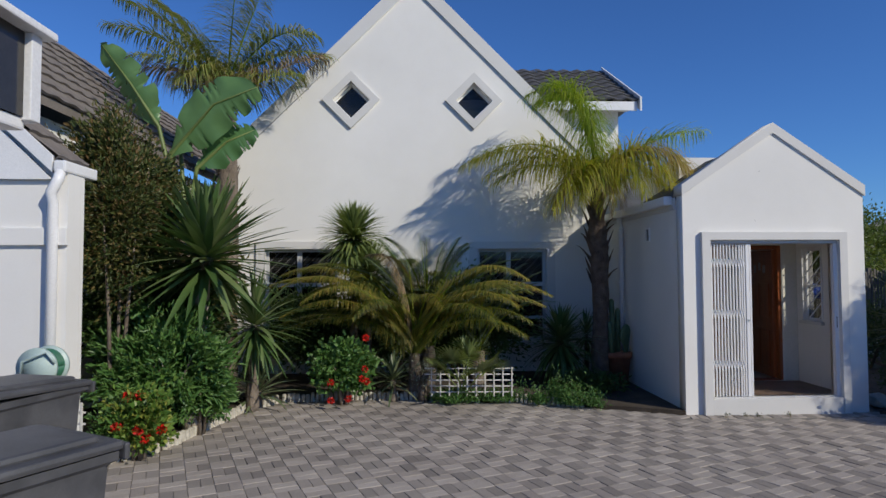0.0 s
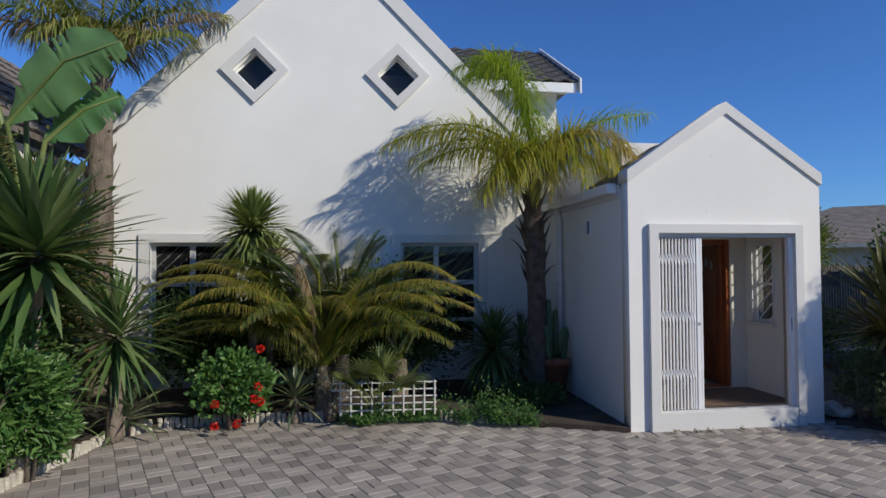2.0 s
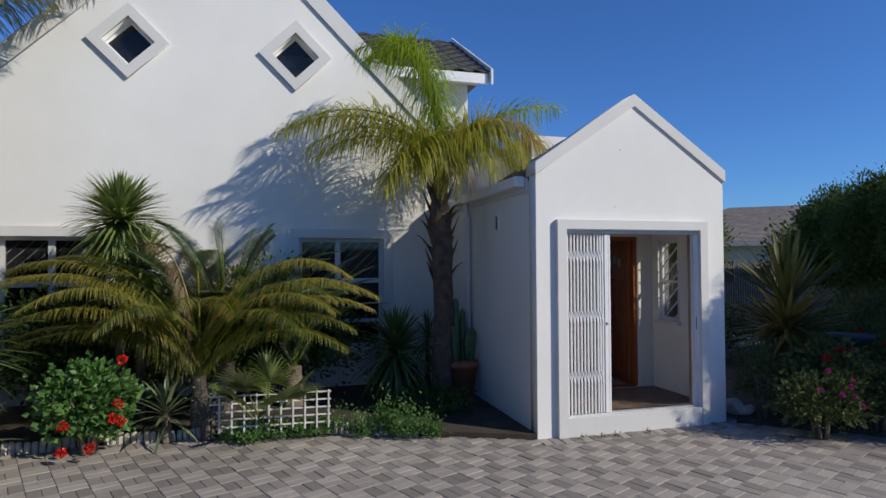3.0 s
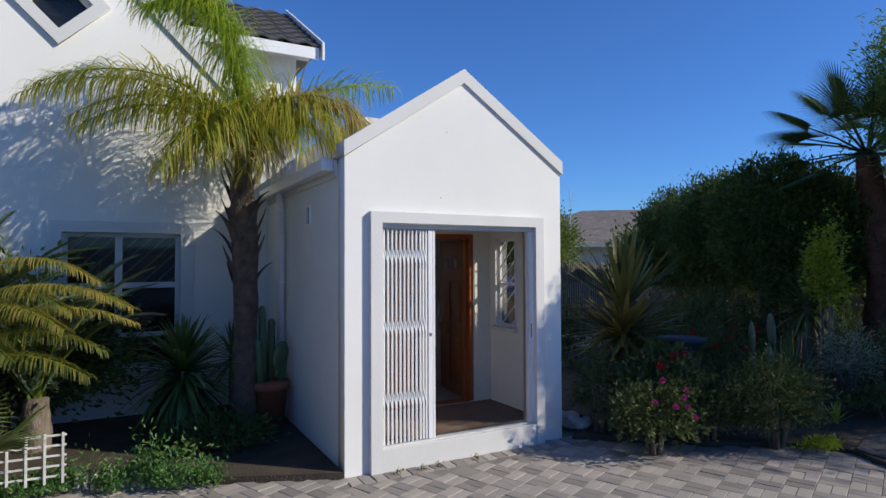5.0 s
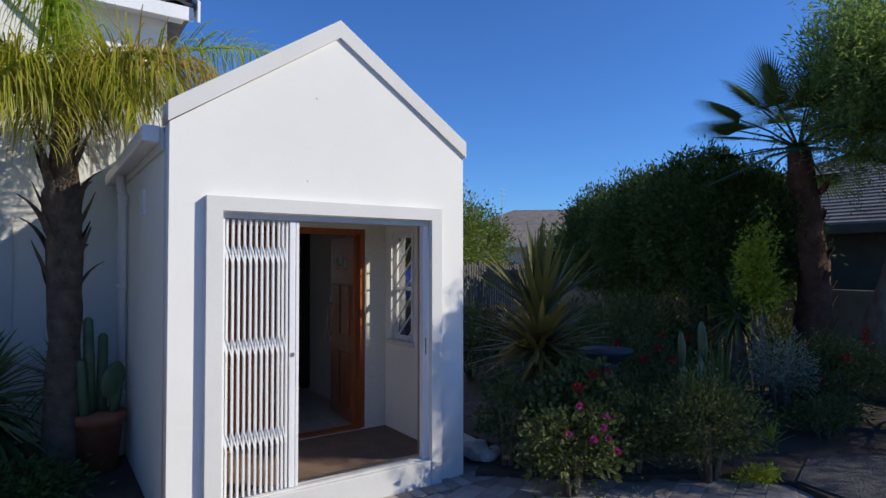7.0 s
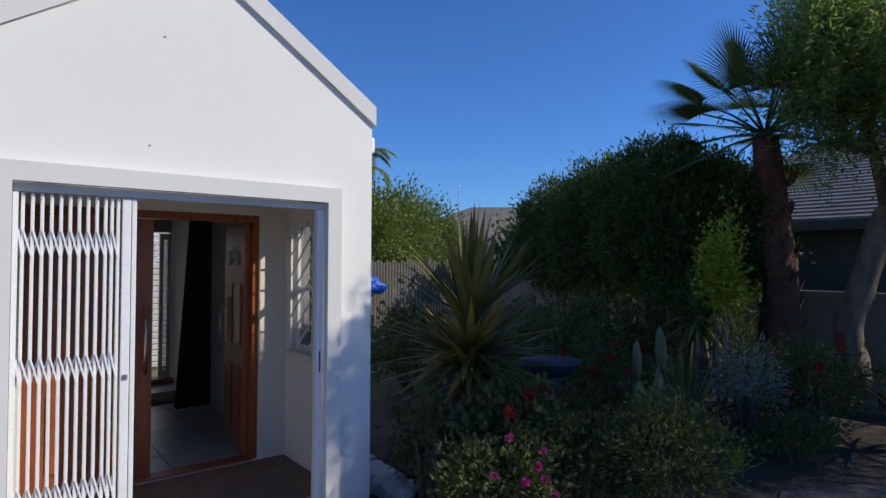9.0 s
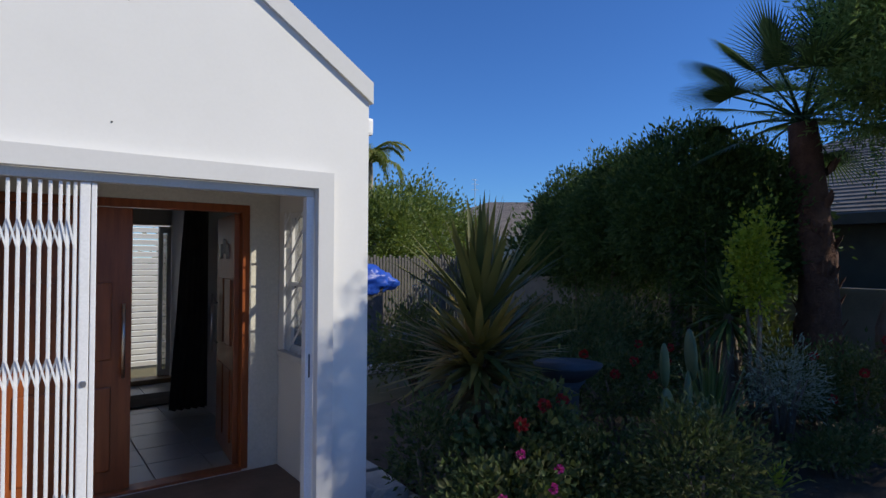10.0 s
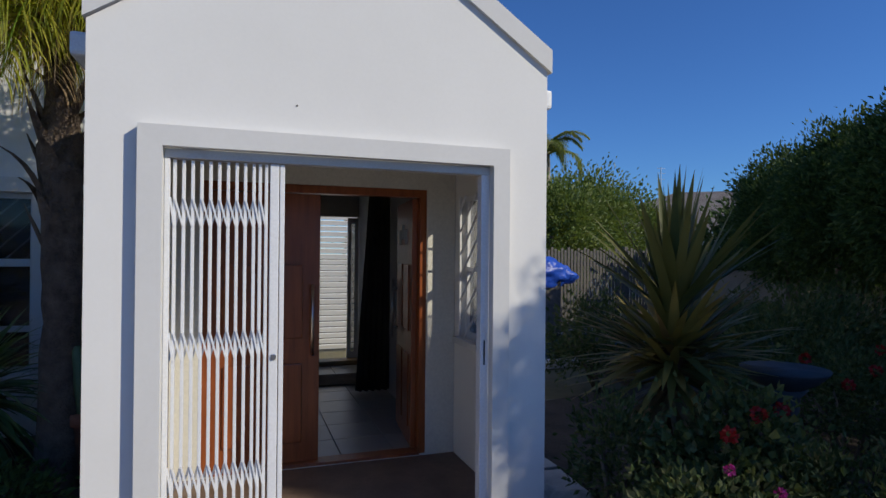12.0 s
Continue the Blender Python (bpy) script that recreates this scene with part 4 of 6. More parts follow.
def feather_palm(name, label, at, points, radii, fronds, leaf, pairs, mats, trunk=BARK, width=0.026, hang=0.9, lift=0.2, sweep=0.55, seed=3, rib=0.016, boots=0, category="palm tree", jit=0.25, sheathed=0.75):
    """fronds: azimuth, elevation, length, bend, material index; or azimuth, three out-and-up handles, material index."""
    rng = random.Random(seed)
    t = thing(name, label, category, at)
    tk = part("trunk", trunk_mesh(points, radii, 14, 0.07, seed), trunk, t, "", True)
    top = Vector(points[-1])
    for *way, k in fronds:
        rib_way = rib_curve(*way) if len(way) == 7 else frond_path(*way)
        L = sum((b - a).length for a, b in zip(rib_way, rib_way[1:]))
        foot = top + Vector((0, 0, rng.uniform(-0.12, 0.08)))
        pts = [foot + q for q in rib_way]
        bm = bmesh.new()
        tube(bm, pts, [rib * (1.5 - 1.3 * j / (len(pts) - 1)) for j in range(len(pts))], 6)
        fr = part("frond", bm, PALM_FRESH if k < 2 else PALM_DRY, t, "", True)
        lv = Leaves()
        frond_leaves(lv, pts, leaf * rng.uniform(0.9, 1.1), width, int(pairs * L / 2), hang, sweep, lift, rng, 0.1, jit)
        lv.part("leaf_fringe", mats[k], fr)
    for i in range(boots):
        az = i * 2.4
        z = top.z - sheathed + (sheathed - 0.1) * i / boots
        c = Vector((math.cos(az), math.sin(az), 0))
        lv = Leaves()
        r = next((ra + (rb - ra) * (z - pa[2]) / (pb[2] - pa[2]) for pa, pb, ra, rb in zip(points, points[1:], radii, radii[1:]) if pa[2] <= z <= pb[2]), radii[-1])
        lv.blade(Vector((top.x, top.y, z)) + c * r * 0.9, c * 0.4 + Vector((0, 0, 1)), rng.uniform(0.25, 0.42), 0.11, -0.25 if i % 3 else 0.9, 5, 0.5, None, 0.2)
        lv.part("leaf_sheath", trunk, t, "", None, True)
    return t


def fan_leaf(lv, base, way, stalk, radius, blades=26, spread=250, droop=0.25, width=0.045):
    d = Vector(way).normalized()
    side = d.cross(Vector((0, 0, 1)))
    side = side.normalized() if side.length > 1e-3 else Vector((1, 0, 0))
    hub = Vector(base) + d * stalk
    for i in range(blades):
        a = radians(-spread / 2 + spread * i / (blades - 1))
        v = d * math.cos(a) + side * math.sin(a)
        lv.blade(hub, v, radius * (0.82 + 0.18 * math.cos(a)), width, droop, 4, 0.5)
    return hub


def bush(name, label, at, radii, n, leaf, mat, clumps=60, seed=1, lift=None, stems=4, category="shrub", spread=0.2, inner=0.5, width=0.45, stem_mat=BARK, flat=0.35):
    rng = np.random.default_rng(seed)
    t = thing(name, label, category, at)
    c = (0, 0, lift if lift is not None else radii[2] * 0.9)
    p, way = blob_points(rng, c, radii, n, clumps, spread, inner, flat)
    keep = p[:, 2] > 0.0
    p, way = p[keep], way[keep]
    lv = Leaves()
    L = leaf * rng.uniform(0.6, 1.25, len(p))
    lv.cloud(p, way, L, L * width, rng)
    lv.part("crown", mat, t)
    r2 = random.Random(seed)
    for i in range(stems):
        a = i * math.tau / max(1, stems) + r2.uniform(-0.4, 0.4)
        q = Vector((math.cos(a) * radii[0] * 0.55, math.sin(a) * radii[1] * 0.55, c[2] + radii[2] * 0.2))
        bm = bmesh.new()
        tube(bm, [(math.cos(a) * 0.04, math.sin(a) * 0.04, -0.08), q * 0.5 + Vector((0, 0, 0.05)), q], [0.02 + radii[2] * 0.012, 0.014 + radii[2] * 0.008, 0.006], 7)
        part("stem", bm, stem_mat, t, "", True)
    return t


def flower_heads(t, spots, mat, size=0.05, seed=2):
    """A head of petals for every spot, as parts of the plant t."""
    rng = np.random.default_rng(seed)
    for s in spots:
        n = 34
        u = rng.normal(size=(n, 3))
        u /= np.linalg.norm(u, axis=1, keepdims=True)
        lv = Leaves()
        lv.cloud(np.array(s) + u * size * 0.55, u + rng.normal(size=(n, 3)) * 0.4, np.full(n, size * 0.75), np.full(n, size * 0.75), rng)
        lv.part("flower_head", mat, t)


# bed along the house, from the wing to the porch
spiky("yucca", "tall yucca with a full head of dark green sword leaves", (-2.75, 7.30, 0.05), 1.95, 1.0, 0.105, 190, (0.14, 0.0), YUCCA, PALE_BARK, 0.085, 0.26, 11, -38)
spiky("yucca", "stout yucca with narrow pale-edged leaves", (-2.38, 8.38, 0.05), 1.06, 0.82, 0.06, 150, (0.03, 0), YUCCA, BARK, 0.07, 0.55, 12, -60)
spiky("yucca", "low striped yucca rosette beside the stake edging", (-2.36, 8.62, 0.05), 0.16, 0.62, 0.06, 56, (0, 0), AGAVE, BARK, 0.05, 0.6, 13, -10)
spiky("yucca", "slender dark yucca growing behind the edging", (-2.95, 8.1, 0.05), 0.5, 0.9, 0.035, 70, (0, 0), YUCCA, BARK, 0.05, 0.8, 14, -20)
spiky("dracaena", "cabbage tree with a round head of thin leaves", (-1.2, 9.85, 0.05), 2.30, 0.66, 0.05, 620, (-0.03, 0.05), FAN, BARK, 0.06, 0.6, 15, -80)
spiky("dracaena", "lower cabbage tree head with thin drooping leaves", (-0.98, 9.75, 0.05), 1.75, 0.6, 0.052, 300, (0.02, 0.02), FAN, BARK, 0.05, 0.7, 19, -80)
spiky("agave", "small pale agave behind the stake edging", (-0.55, 8.85, 0.05), 0.24, 0.5, 0.05, 44, (0, 0), AGAVE, BARK, 0.04, 0.7, 16, -25)
spiky("dracaena", "shaded dracaena beside the corner of the house", (2.05, 9.75, 0.05), 0.62, 0.72, 0.06, 260, (0, 0), YUCCA, BARK, 0.05, 0.9, 17, -75)
dry = bush("dry_bush", "leafless grey twiggy bush behind the edging", (-0.15, 8.85, 0.05), (0.22, 0.2, 0.3), 420, 0.035, SILVER, 30, 21, 0.3, 9)

green = bush("shrub", "bright green leafy shrub in front of the yucca", (-3.02, 7.1, 0.05), (0.72, 0.42, 0.66), 8500, 0.1, BUSH, 85, 31, 0.7, 6, width=0.34, spread=0.115)
bush("shrub", "bright green leafy shrub spilling over the edging", (-2.66, 7.3, 0.05), (0.34, 0.32, 0.36), 3200, 0.09, BUSH, 45, 32, 0.36, 4, width=0.34, spread=0.13)
bush("shrub", "small green shrub beside the bins", (-3.2, 6.42, 0.0), (0.2, 0.18, 0.24), 1100, 0.05, BUSH, 40, 33, 0.26, 3)
g1 = bush("geranium", "yellowing geranium with scarlet flower heads", (-2.92, 6.42, 0.03), (0.3, 0.22, 0.33), 2200, 0.062, GERANIUM, 60, 34, 0.3, 5, "geranium", 0.2, 0.5, 0.9)
flower_heads(g1, [(-0.06, -0.12, 0.60), (0.05, -0.1, 0.60), (-0.12, -0.2, 0.33), (0.08, -0.2, 0.30), (0.14, -0.18, 0.22), (0.26, -0.12, 0.28), (-0.22, -0.15, 0.12)], RED, 0.046)
g2 = bush("geranium", "green geranium with bright red flower heads", (-1.22, 8.68, 0.05), (0.36, 0.26, 0.38), 2900, 0.075, BUSH, 80, 35, 0.42, 6, "geranium", 0.19, 0.5, 0.9)
flower_heads(g2, [(0.27, -0.26, 0.34), (0.33, -0.22, 0.30), (-0.14, -0.28, 0.30), (-0.13, -0.34, 0.08), (0.10, -0.34, 0.10), (0.30, -0.05, 0.86), (0.30, -0.2, 0.46)], RED, 0.045)
rng = np.random.default_rng(77)
cover = Leaves()
n = 7500
tuft = rng.uniform(0.02, 2.2, 70)
lump = rng.uniform(0.35, 1.5, 70)
i = rng.integers(0, 70, n)
px = tuft[i] + rng.normal(0, 0.05, n)
py = 8.70 - 0.42 * np.maximum(0, px - 1.1) + rng.normal(0, 0.08, 70)[i] + rng.normal(0, 0.05, n)
hz = np.abs(rng.normal(0, 0.055, n)) * lump[i] * (1 + 1.1 * (px > 1.15)) + 0.01
cover.cloud(np.stack([px, py, hz + 0.03], axis=1), rng.normal(size=(n, 3)) + np.array((0, -0.4, 0.9)), rng.uniform(0.03, 0.06, n), rng.uniform(0.012, 0.022, n), rng)
gc = cover.part("ground_cover", BUSH, None)
tagged(gc, "low green ground cover creeping over the edging", "ground cover", "", "stuff")

# dark tree between the wing and the house
dark = bush("small_tree", "dark olive-leaved small tree with reddish tips", (-3.62, 7.45, 0.05), (0.56, 0.55, 0.85), 15000, 0.075, BUSH_DARK, 48, 36, 2.78, 5, "tree", 0.17, 0.45, 0.4, flat=0.9)
bush("small_tree", "dark leafy creeper hanging at the wing's corner", (-3.42, 6.95, 0.05), (0.36, 0.32, 0.8), 8000, 0.06, BUSH_DARK, 90, 37, 2.3, 3, "tree", 0.2, 0.4, 0.4, flat=0.9)
bush("shrub", "dark shrub filling the shade beside the house", (-3.7, 9.2, 0.05), (0.8, 0.9, 1.5), 13000, 0.1, BUSH_DARK, 140, 38, 1.5, 4)
bush("shrub", "dense dark shrub under the small tree", (-3.5, 7.75, 0.05), (0.8, 0.55, 0.85), 9000, 0.09, HEDGE, 110, 41, 1.35, 4)
bush("shrub", "dark shrub in the shade under the window", (-1.5, 10.2, 0.05), (1.2, 0.42, 0.75), 9000, 0.09, HEDGE, 110, 39, 0.75, 4)
bush("shrub", "dark shrub in the shade behind the arching palm", (0.5, 10.3, 0.05), (1.0, 0.4, 0.85), 9000, 0.09, HEDGE, 110, 40, 0.85, 4)


# wild banana
def banana_leaf(t, base, tip, width, bend, seed):
    rng = random.Random(seed)
    base, tip = Vector(base), Vector(tip)
    d = tip - base
    L = d.length
    side = d.cross(Vector((0.25, 1, 0.1))).normalized()
    up = side.cross(d.normalized())
    n = 64
    lv = Leaves()
    vs, fs = [], []
    for i in range(n + 1):
        u = i / n
        c = base + d * u + Vector((0, 0, 1)) * bend * L * math.sin(math.pi * u) * 0.5
        w = width * min(1, 3.2 * u + 0.12) * (1 - u ** 4) ** 0.5
        tear = 1 - (rng.uniform(0.3, 0.8) if rng.random() < 0.13 else 0.0)
        wav = 0.03 * math.sin(u * 25 + seed)
        vs += [c - side * w * tear + up * (0.28 * w + wav), c - side * w * 0.5 + up * 0.1 * w, c, c + side * w * 0.5 + up * 0.1 * w, c + side * w * (1 - (rng.uniform(0.3, 0.8) if rng.random() < 0.13 else 0)) + up * (0.28 * w - wav)]
    for i in range(n):
        for k in range(4):
            a = 5 * i + k
            fs.append((a, a + 1, a + 6, a + 5))
    lv.add([tuple(v) for v in vs], fs)
    lf = lv.part("leaf", BANANA, t, "", None, True)
    bm = bmesh.new()
    root = Vector((0.0, 0.0, 1.9))
    tube(bm, [root, root.lerp(base, 0.5) + Vector((0, 0, 0.15)), base, base + d * 0.5 + Vector((0, 0, bend * L * 0.5)), tip], [0.045, 0.035, 0.028, 0.015, 0.004], 8)
    part("midrib", bm, FAN, lf, "pale green midrib", True)


ban = thing("wild_banana", "wild banana plant with broad torn leaves", "banana plant", (-3.35, 8.6, 0.05))
part("stem", trunk_mesh([(0, 0, -0.1), (0.0, 0, 1.2), (0.0, 0, 2.3)], [0.13, 0.12, 0.09], 12, 0.08, 4), BARK, ban, "", True)
banana_leaf(ban, (-0.18, -0.1, 3.35), (1.02, -0.3, 4.22), 0.36, 0.3, 3)
banana_leaf(ban, (-0.38, 0.0, 3.75), (-1.12, -0.1, 4.85), 0.25, 0.05, 5)
banana_leaf(ban, (0.1, 0.1, 3.2), (0.9, 0.1, 3.75), 0.26, 0.2, 8)
banana_leaf(ban, (-0.2, 0.3, 3.5), (0.25, 0.5, 4.5), 0.24, 0.1, 9)

# palms
QUEEN = [
    (166, 0.30, 0.70, 1.15, 1.02, 2.15, 0.55, 0), (158, 0.30, 0.55, 1.00, 0.85, 1.80, 0.35, 0),
    (176, 0.02, 1.10, 0.28, 2.05, 1.05, 1.55, 1), (190, 0.05, 1.00, 0.40, 1.75, 1.00, 1.25, 1), (150, 0.05, 0.95, 0.25, 1.75, 0.80, 1.75, 1),
    (10, 0.45, 0.65, 1.10, 1.05, 1.95, 1.08, 1),
    (335, 0.30, 0.65, 0.90, 0.85, 1.35, 0.20, 3), (320, 0.25, 0.60, 0.80, 0.75, 1.15, -0.05, 0), (350, 0.30, 0.70, 0.90, 0.95, 1.45, 0.40, 3), (300, 0.20, 0.55, 0.65, 0.60, 0.95, -0.20, 0), (340, 0.25, 0.45, 0.70, 0.45, 1.10, -0.15, 0),
    (262, 0.15, 0.55, 0.55, 0.60, 0.80, -0.25, 0), (236, 0.20, 0.50, 0.60, 0.50, 0.85, -0.20, 0), (212, 0.25, 0.45, 0.70, 0.45, 1.00, -0.20, 0), (280, 0.15, 0.35, 0.45, 0.30, 0.60, -0.30, 2), (190, 0.20, 0.35, 0.50, 0.30, 0.70, -0.25, 3),
    (90, 0.20, 0.60, 0.60, 0.80, 1.00, 0.30, 0), (45, 0.20, 0.60, 0.70, 0.85, 1.20, 0.40, 0)]
feather_palm("palm_tree", "queen palm with a yellow-green drooping crown beside the porch", (2.63, 9.62, 0.0),
             [(0, 0, -0.1), (0.03, 0, 1.2), (0.02, 0.01, 2.0), (0.0, 0.02, 2.45), (0.0, 0.02, 2.72), (0.0, 0.03, 3.08)], [0.15, 0.12, 0.135, 0.15, 0.10, 0.075],
             QUEEN + [(az + 9, r1, z1 - 0.05, r2 * 0.92, z2 - 0.06, r3 * 0.9, z3 - 0.08, k) for az, r1, z1, r2, z2, r3, z3, k in QUEEN[:3]], 0.95, 112, [PALM, PALM_FRESH, PALM_DRY, PALM_GOLD], SHADED_PALM_BARK, 0.0135, 2.5, 0.45, 0.3, 41, 0.015, 34, "palm tree", 0.6, 1.5)
TALL = [
    (180, 0.30, 0.80, 0.90, 1.40, 1.90, 1.75, 0), (190, 0.35, 0.70, 1.00, 1.10, 1.90, 1.15, 0), (165, 0.25, 0.80, 0.80, 1.50, 1.60, 1.95, 0),
    (300, 0.10, 0.70, 0.35, 1.30, 0.60, 1.95, 0), (330, 0.15, 0.70, 0.45, 1.20, 0.80, 1.75, 0),
    (352, 0.35, 0.80, 0.90, 1.25, 1.55, 1.00, 0), (10, 0.40, 0.60, 1.00, 1.05, 1.75, 0.80, 0), (355, 0.50, 0.35, 1.00, 0.62, 1.65, 0.72, 2), (340, 0.50, 0.30, 1.00, 0.45, 1.40, 0.35, 0),
    (195, 0.40, 0.35, 0.90, 0.50, 1.60, 0.35, 2), (215, 0.30, 0.50, 0.80, 0.80, 1.50, 0.55, 0), (240, 0.20, 0.40, 0.60, 0.40, 1.00, 0.0, 0),
    (110, 0.30, 0.70, 0.80, 1.10, 1.60, 1.00, 0), (140, 0.30, 0.60, 0.80, 0.80, 1.50, 0.50, 0), (285, 0.25, 0.35, 0.55, 0.30, 0.85, -0.1, 2)]
feather_palm("palm_tree", "tall queen palm rising behind the corner of the gable", (-3.35, 10.35, 0.0), [(0, 0, -0.1), (0.02, 0.0, 2.6), (-0.05, 0.1, 4.0), (-0.1, 0.2, 4.75)], [0.17, 0.15, 0.16, 0.1],
             TALL, 0.92, 100, [PALM_FAR, PALM_FAR, PALM_DRY], BARK, 0.019, 1.8, 0.3, 0.3, 42, 0.018, 40, "palm tree", 0.35, 2.2)
ARCHING = [
    (164, 0.40, 1.05, 1.25, 1.62, 2.10, 1.22, 1), (170, 0.45, 0.85, 1.30, 1.28, 2.25, 0.88, 1), (158, 0.50, 0.60, 1.35, 0.80, 2.30, 0.42, 0), (178, 0.40, 0.95, 1.15, 1.45, 1.90, 1.05, 1), (150, 0.45, 0.80, 1.20, 1.15, 2.00, 0.70, 0), (190, 0.45, 0.70, 1.10, 1.00, 1.85, 0.55, 1), (200, 0.40, 0.90, 1.00, 1.25, 1.60, 0.80, 1), (172, 0.45, 0.50, 1.20, 0.62, 2.00, 0.25, 0),
    (344, 0.30, 0.95, 0.95, 1.52, 1.62, 1.02, 1), (338, 0.35, 0.80, 1.15, 1.25, 1.95, 0.78, 1), (348, 0.40, 0.60, 1.00, 0.98, 1.65, 0.55, 0), (328, 0.35, 0.85, 0.95, 1.25, 1.60, 0.80, 1), (355, 0.40, 0.75, 1.10, 1.15, 1.85, 0.75, 1), (8, 0.40, 0.85, 1.05, 1.35, 1.75, 0.95, 0), (318, 0.35, 0.60, 0.85, 0.90, 1.45, 0.45, 0), (340, 0.40, 0.45, 1.00, 0.70, 1.60, 0.30, 0),
    (300, 0.15, 0.75, 0.40, 1.05, 0.80, 0.65, 1), (255, 0.15, 0.80, 0.40, 1.10, 0.75, 0.75, 0), (225, 0.25, 0.75, 0.65, 1.05, 1.15, 0.60, 0), (150, 0.12, 1.10, 0.35, 1.60, 0.80, 1.45, 2), (100, 0.20, 1.00, 0.60, 1.50, 1.10, 1.20, 0), (60, 0.20, 0.95, 0.60, 1.45, 1.10, 1.15, 0)]
feather_palm("arching_palm", "low arching palm with olive and yellow feathery fronds", (-0.25, 9.0, 0.05), [(0, 0, -0.05), (0, 0, 0.25), (0, 0, 0.6)], [0.1, 0.09, 0.07],
             ARCHING + [(az + (7 if i % 2 else -8), r1, z1 - 0.06, r2, z2 - 0.1, r3 * 0.94, z3 - 0.1, 0) for i, (az, r1, z1, r2, z2, r3, z3, k) in enumerate(ARCHING) if i in (0, 2, 4, 8, 13)], 0.43, 130, [CYCAD, CYCAD_GOLD, PALM_DRY], BARK, 0.0115, 2.0, 0.5, -0.15, 43, 0.010, 0, "palm", 0.12)
feather_palm("cycad", "upright dark blue-green cycad in front of the wall", (-0.05, 9.8, 0.05), [(0, 0, -0.05), (0, 0, 0.3), (0, 0, 0.6)], [0.13, 0.13, 0.1],
             [(100 + 33 * i, 84 - 6 * (i % 5), 2.1 - 0.1 * (i % 3), 46 + 12 * (i % 4), 0) for i in range(23)], 0.32, 120, [CYCAD_BLUE], BARK, 0.021, 0.5, 0.3, 0.1, 45, 0.012, 0, "cycad", 0.06)
feather_palm("cycad", "dark cycad with arching fronds under the window", (0.75, 9.9, 0.05), [(0, 0, -0.05), (0, 0, 0.25), (0, 0, 0.5)], [0.13, 0.13, 0.1],
             [(30 + 27 * i, 74 - 5 * (i % 4), 1.75 - 0.06 * (i % 3), 60 + 8 * (i % 3), 0) for i in range(14)], 0.3, 120, [CYCAD_BLUE], BARK, 0.021, 0.5, 0.3, 0.1, 46, 0.012, 0, "cycad", 0.06)

# small fan palm by the trellis
fan = thing("fan_palm", "small fan palm with folded pale green leaves", "palm", (0.42, 8.68, 0.05))
for way, stalk, rad in (((0.38, -0.85, 0.75), 0.66, 0.44), ((-0.28, -0.75, 0.9), 0.72, 0.4), ((-0.6, -0.4, 0.8), 0.5, 0.34), ((0.7, -0.1, 0.9), 0.5, 0.34), ((0.05, 0.3, 1.0), 0.6, 0.3), ((0.1, -0.45, 1.0), 0.6, 0.36)):
    lv = Leaves()
    hub = fan_leaf(lv, (0, 0, 0.05), way, stalk, rad, 24, 215, 0.35, 0.05)
    lf = lv.part("fan_leaf", FAN, fan, "", None, True)
    bm = bmesh.new()
    tube(bm, [(0, 0, 0), hub * 0.5 + Vector((0, 0, 0.03)), hub], [0.012, 0.009, 0.006], 6)
    part("stalk", bm, FAN, lf, "", True)

# pots and cacti in the shaded corner
pot = thing("plant_pot", "terracotta pot with a columnar cactus in the shaded corner", "plant pot", (2.92, 9.62, 0.05))
bm = bmesh.new()
tube(bm, [(0, 0, 0), (0, 0, 0.42), (0, 0, 0.421), (0, 0, 0.5)], [0.145, 0.19, 0.215, 0.215], 20)
part("pot", bm, TERRACOTTA, pot, "", True)
bm = bmesh.new()
for x, y, h in ((-0.06, 0.0, 0.85), (0.02, 0.06, 0.7), (-0.1, -0.06, 0.5), (0.1, -0.03, 0.42)):
    tube(bm, [(x, y, 0.4), (x * 1.3, y, 0.45 + h * 0.5), (x * 1.5, y * 1.2, 0.45 + h), (x * 1.5, y * 1.2, 0.48 + h)], [0.04, 0.045, 0.04, 0.015], 9)
part("cactus", bm, CACTUS, pot, "", True)
bm = bmesh.new()
bmesh.ops.create_uvsphere(bm, u_segments=14, v_segments=10, radius=1)
bmesh.ops.transform(bm, matrix=pose(0.1, -0.06, 0.78, 0, 20, 30) @ Matrix.Diagonal((0.11, 0.04, 0.16, 1)), verts=bm.verts)
part("pad", bm, CACTUS, pot, "", True)
spiky("potted_yucca", "spindly shaded yucca behind the palm trunk", (2.62, 10.3, 0.05), 0.7, 0.5, 0.035, 70, (0, 0), YUCCA, BARK, 0.035, 0.6, 18, -50)
bush("shrub", "low dark plants in the shaded corner", (2.35, 9.15, 0.05), (0.45, 0.4, 0.16), 1800, 0.06, HEDGE, 60, 42, 0.14, 3)

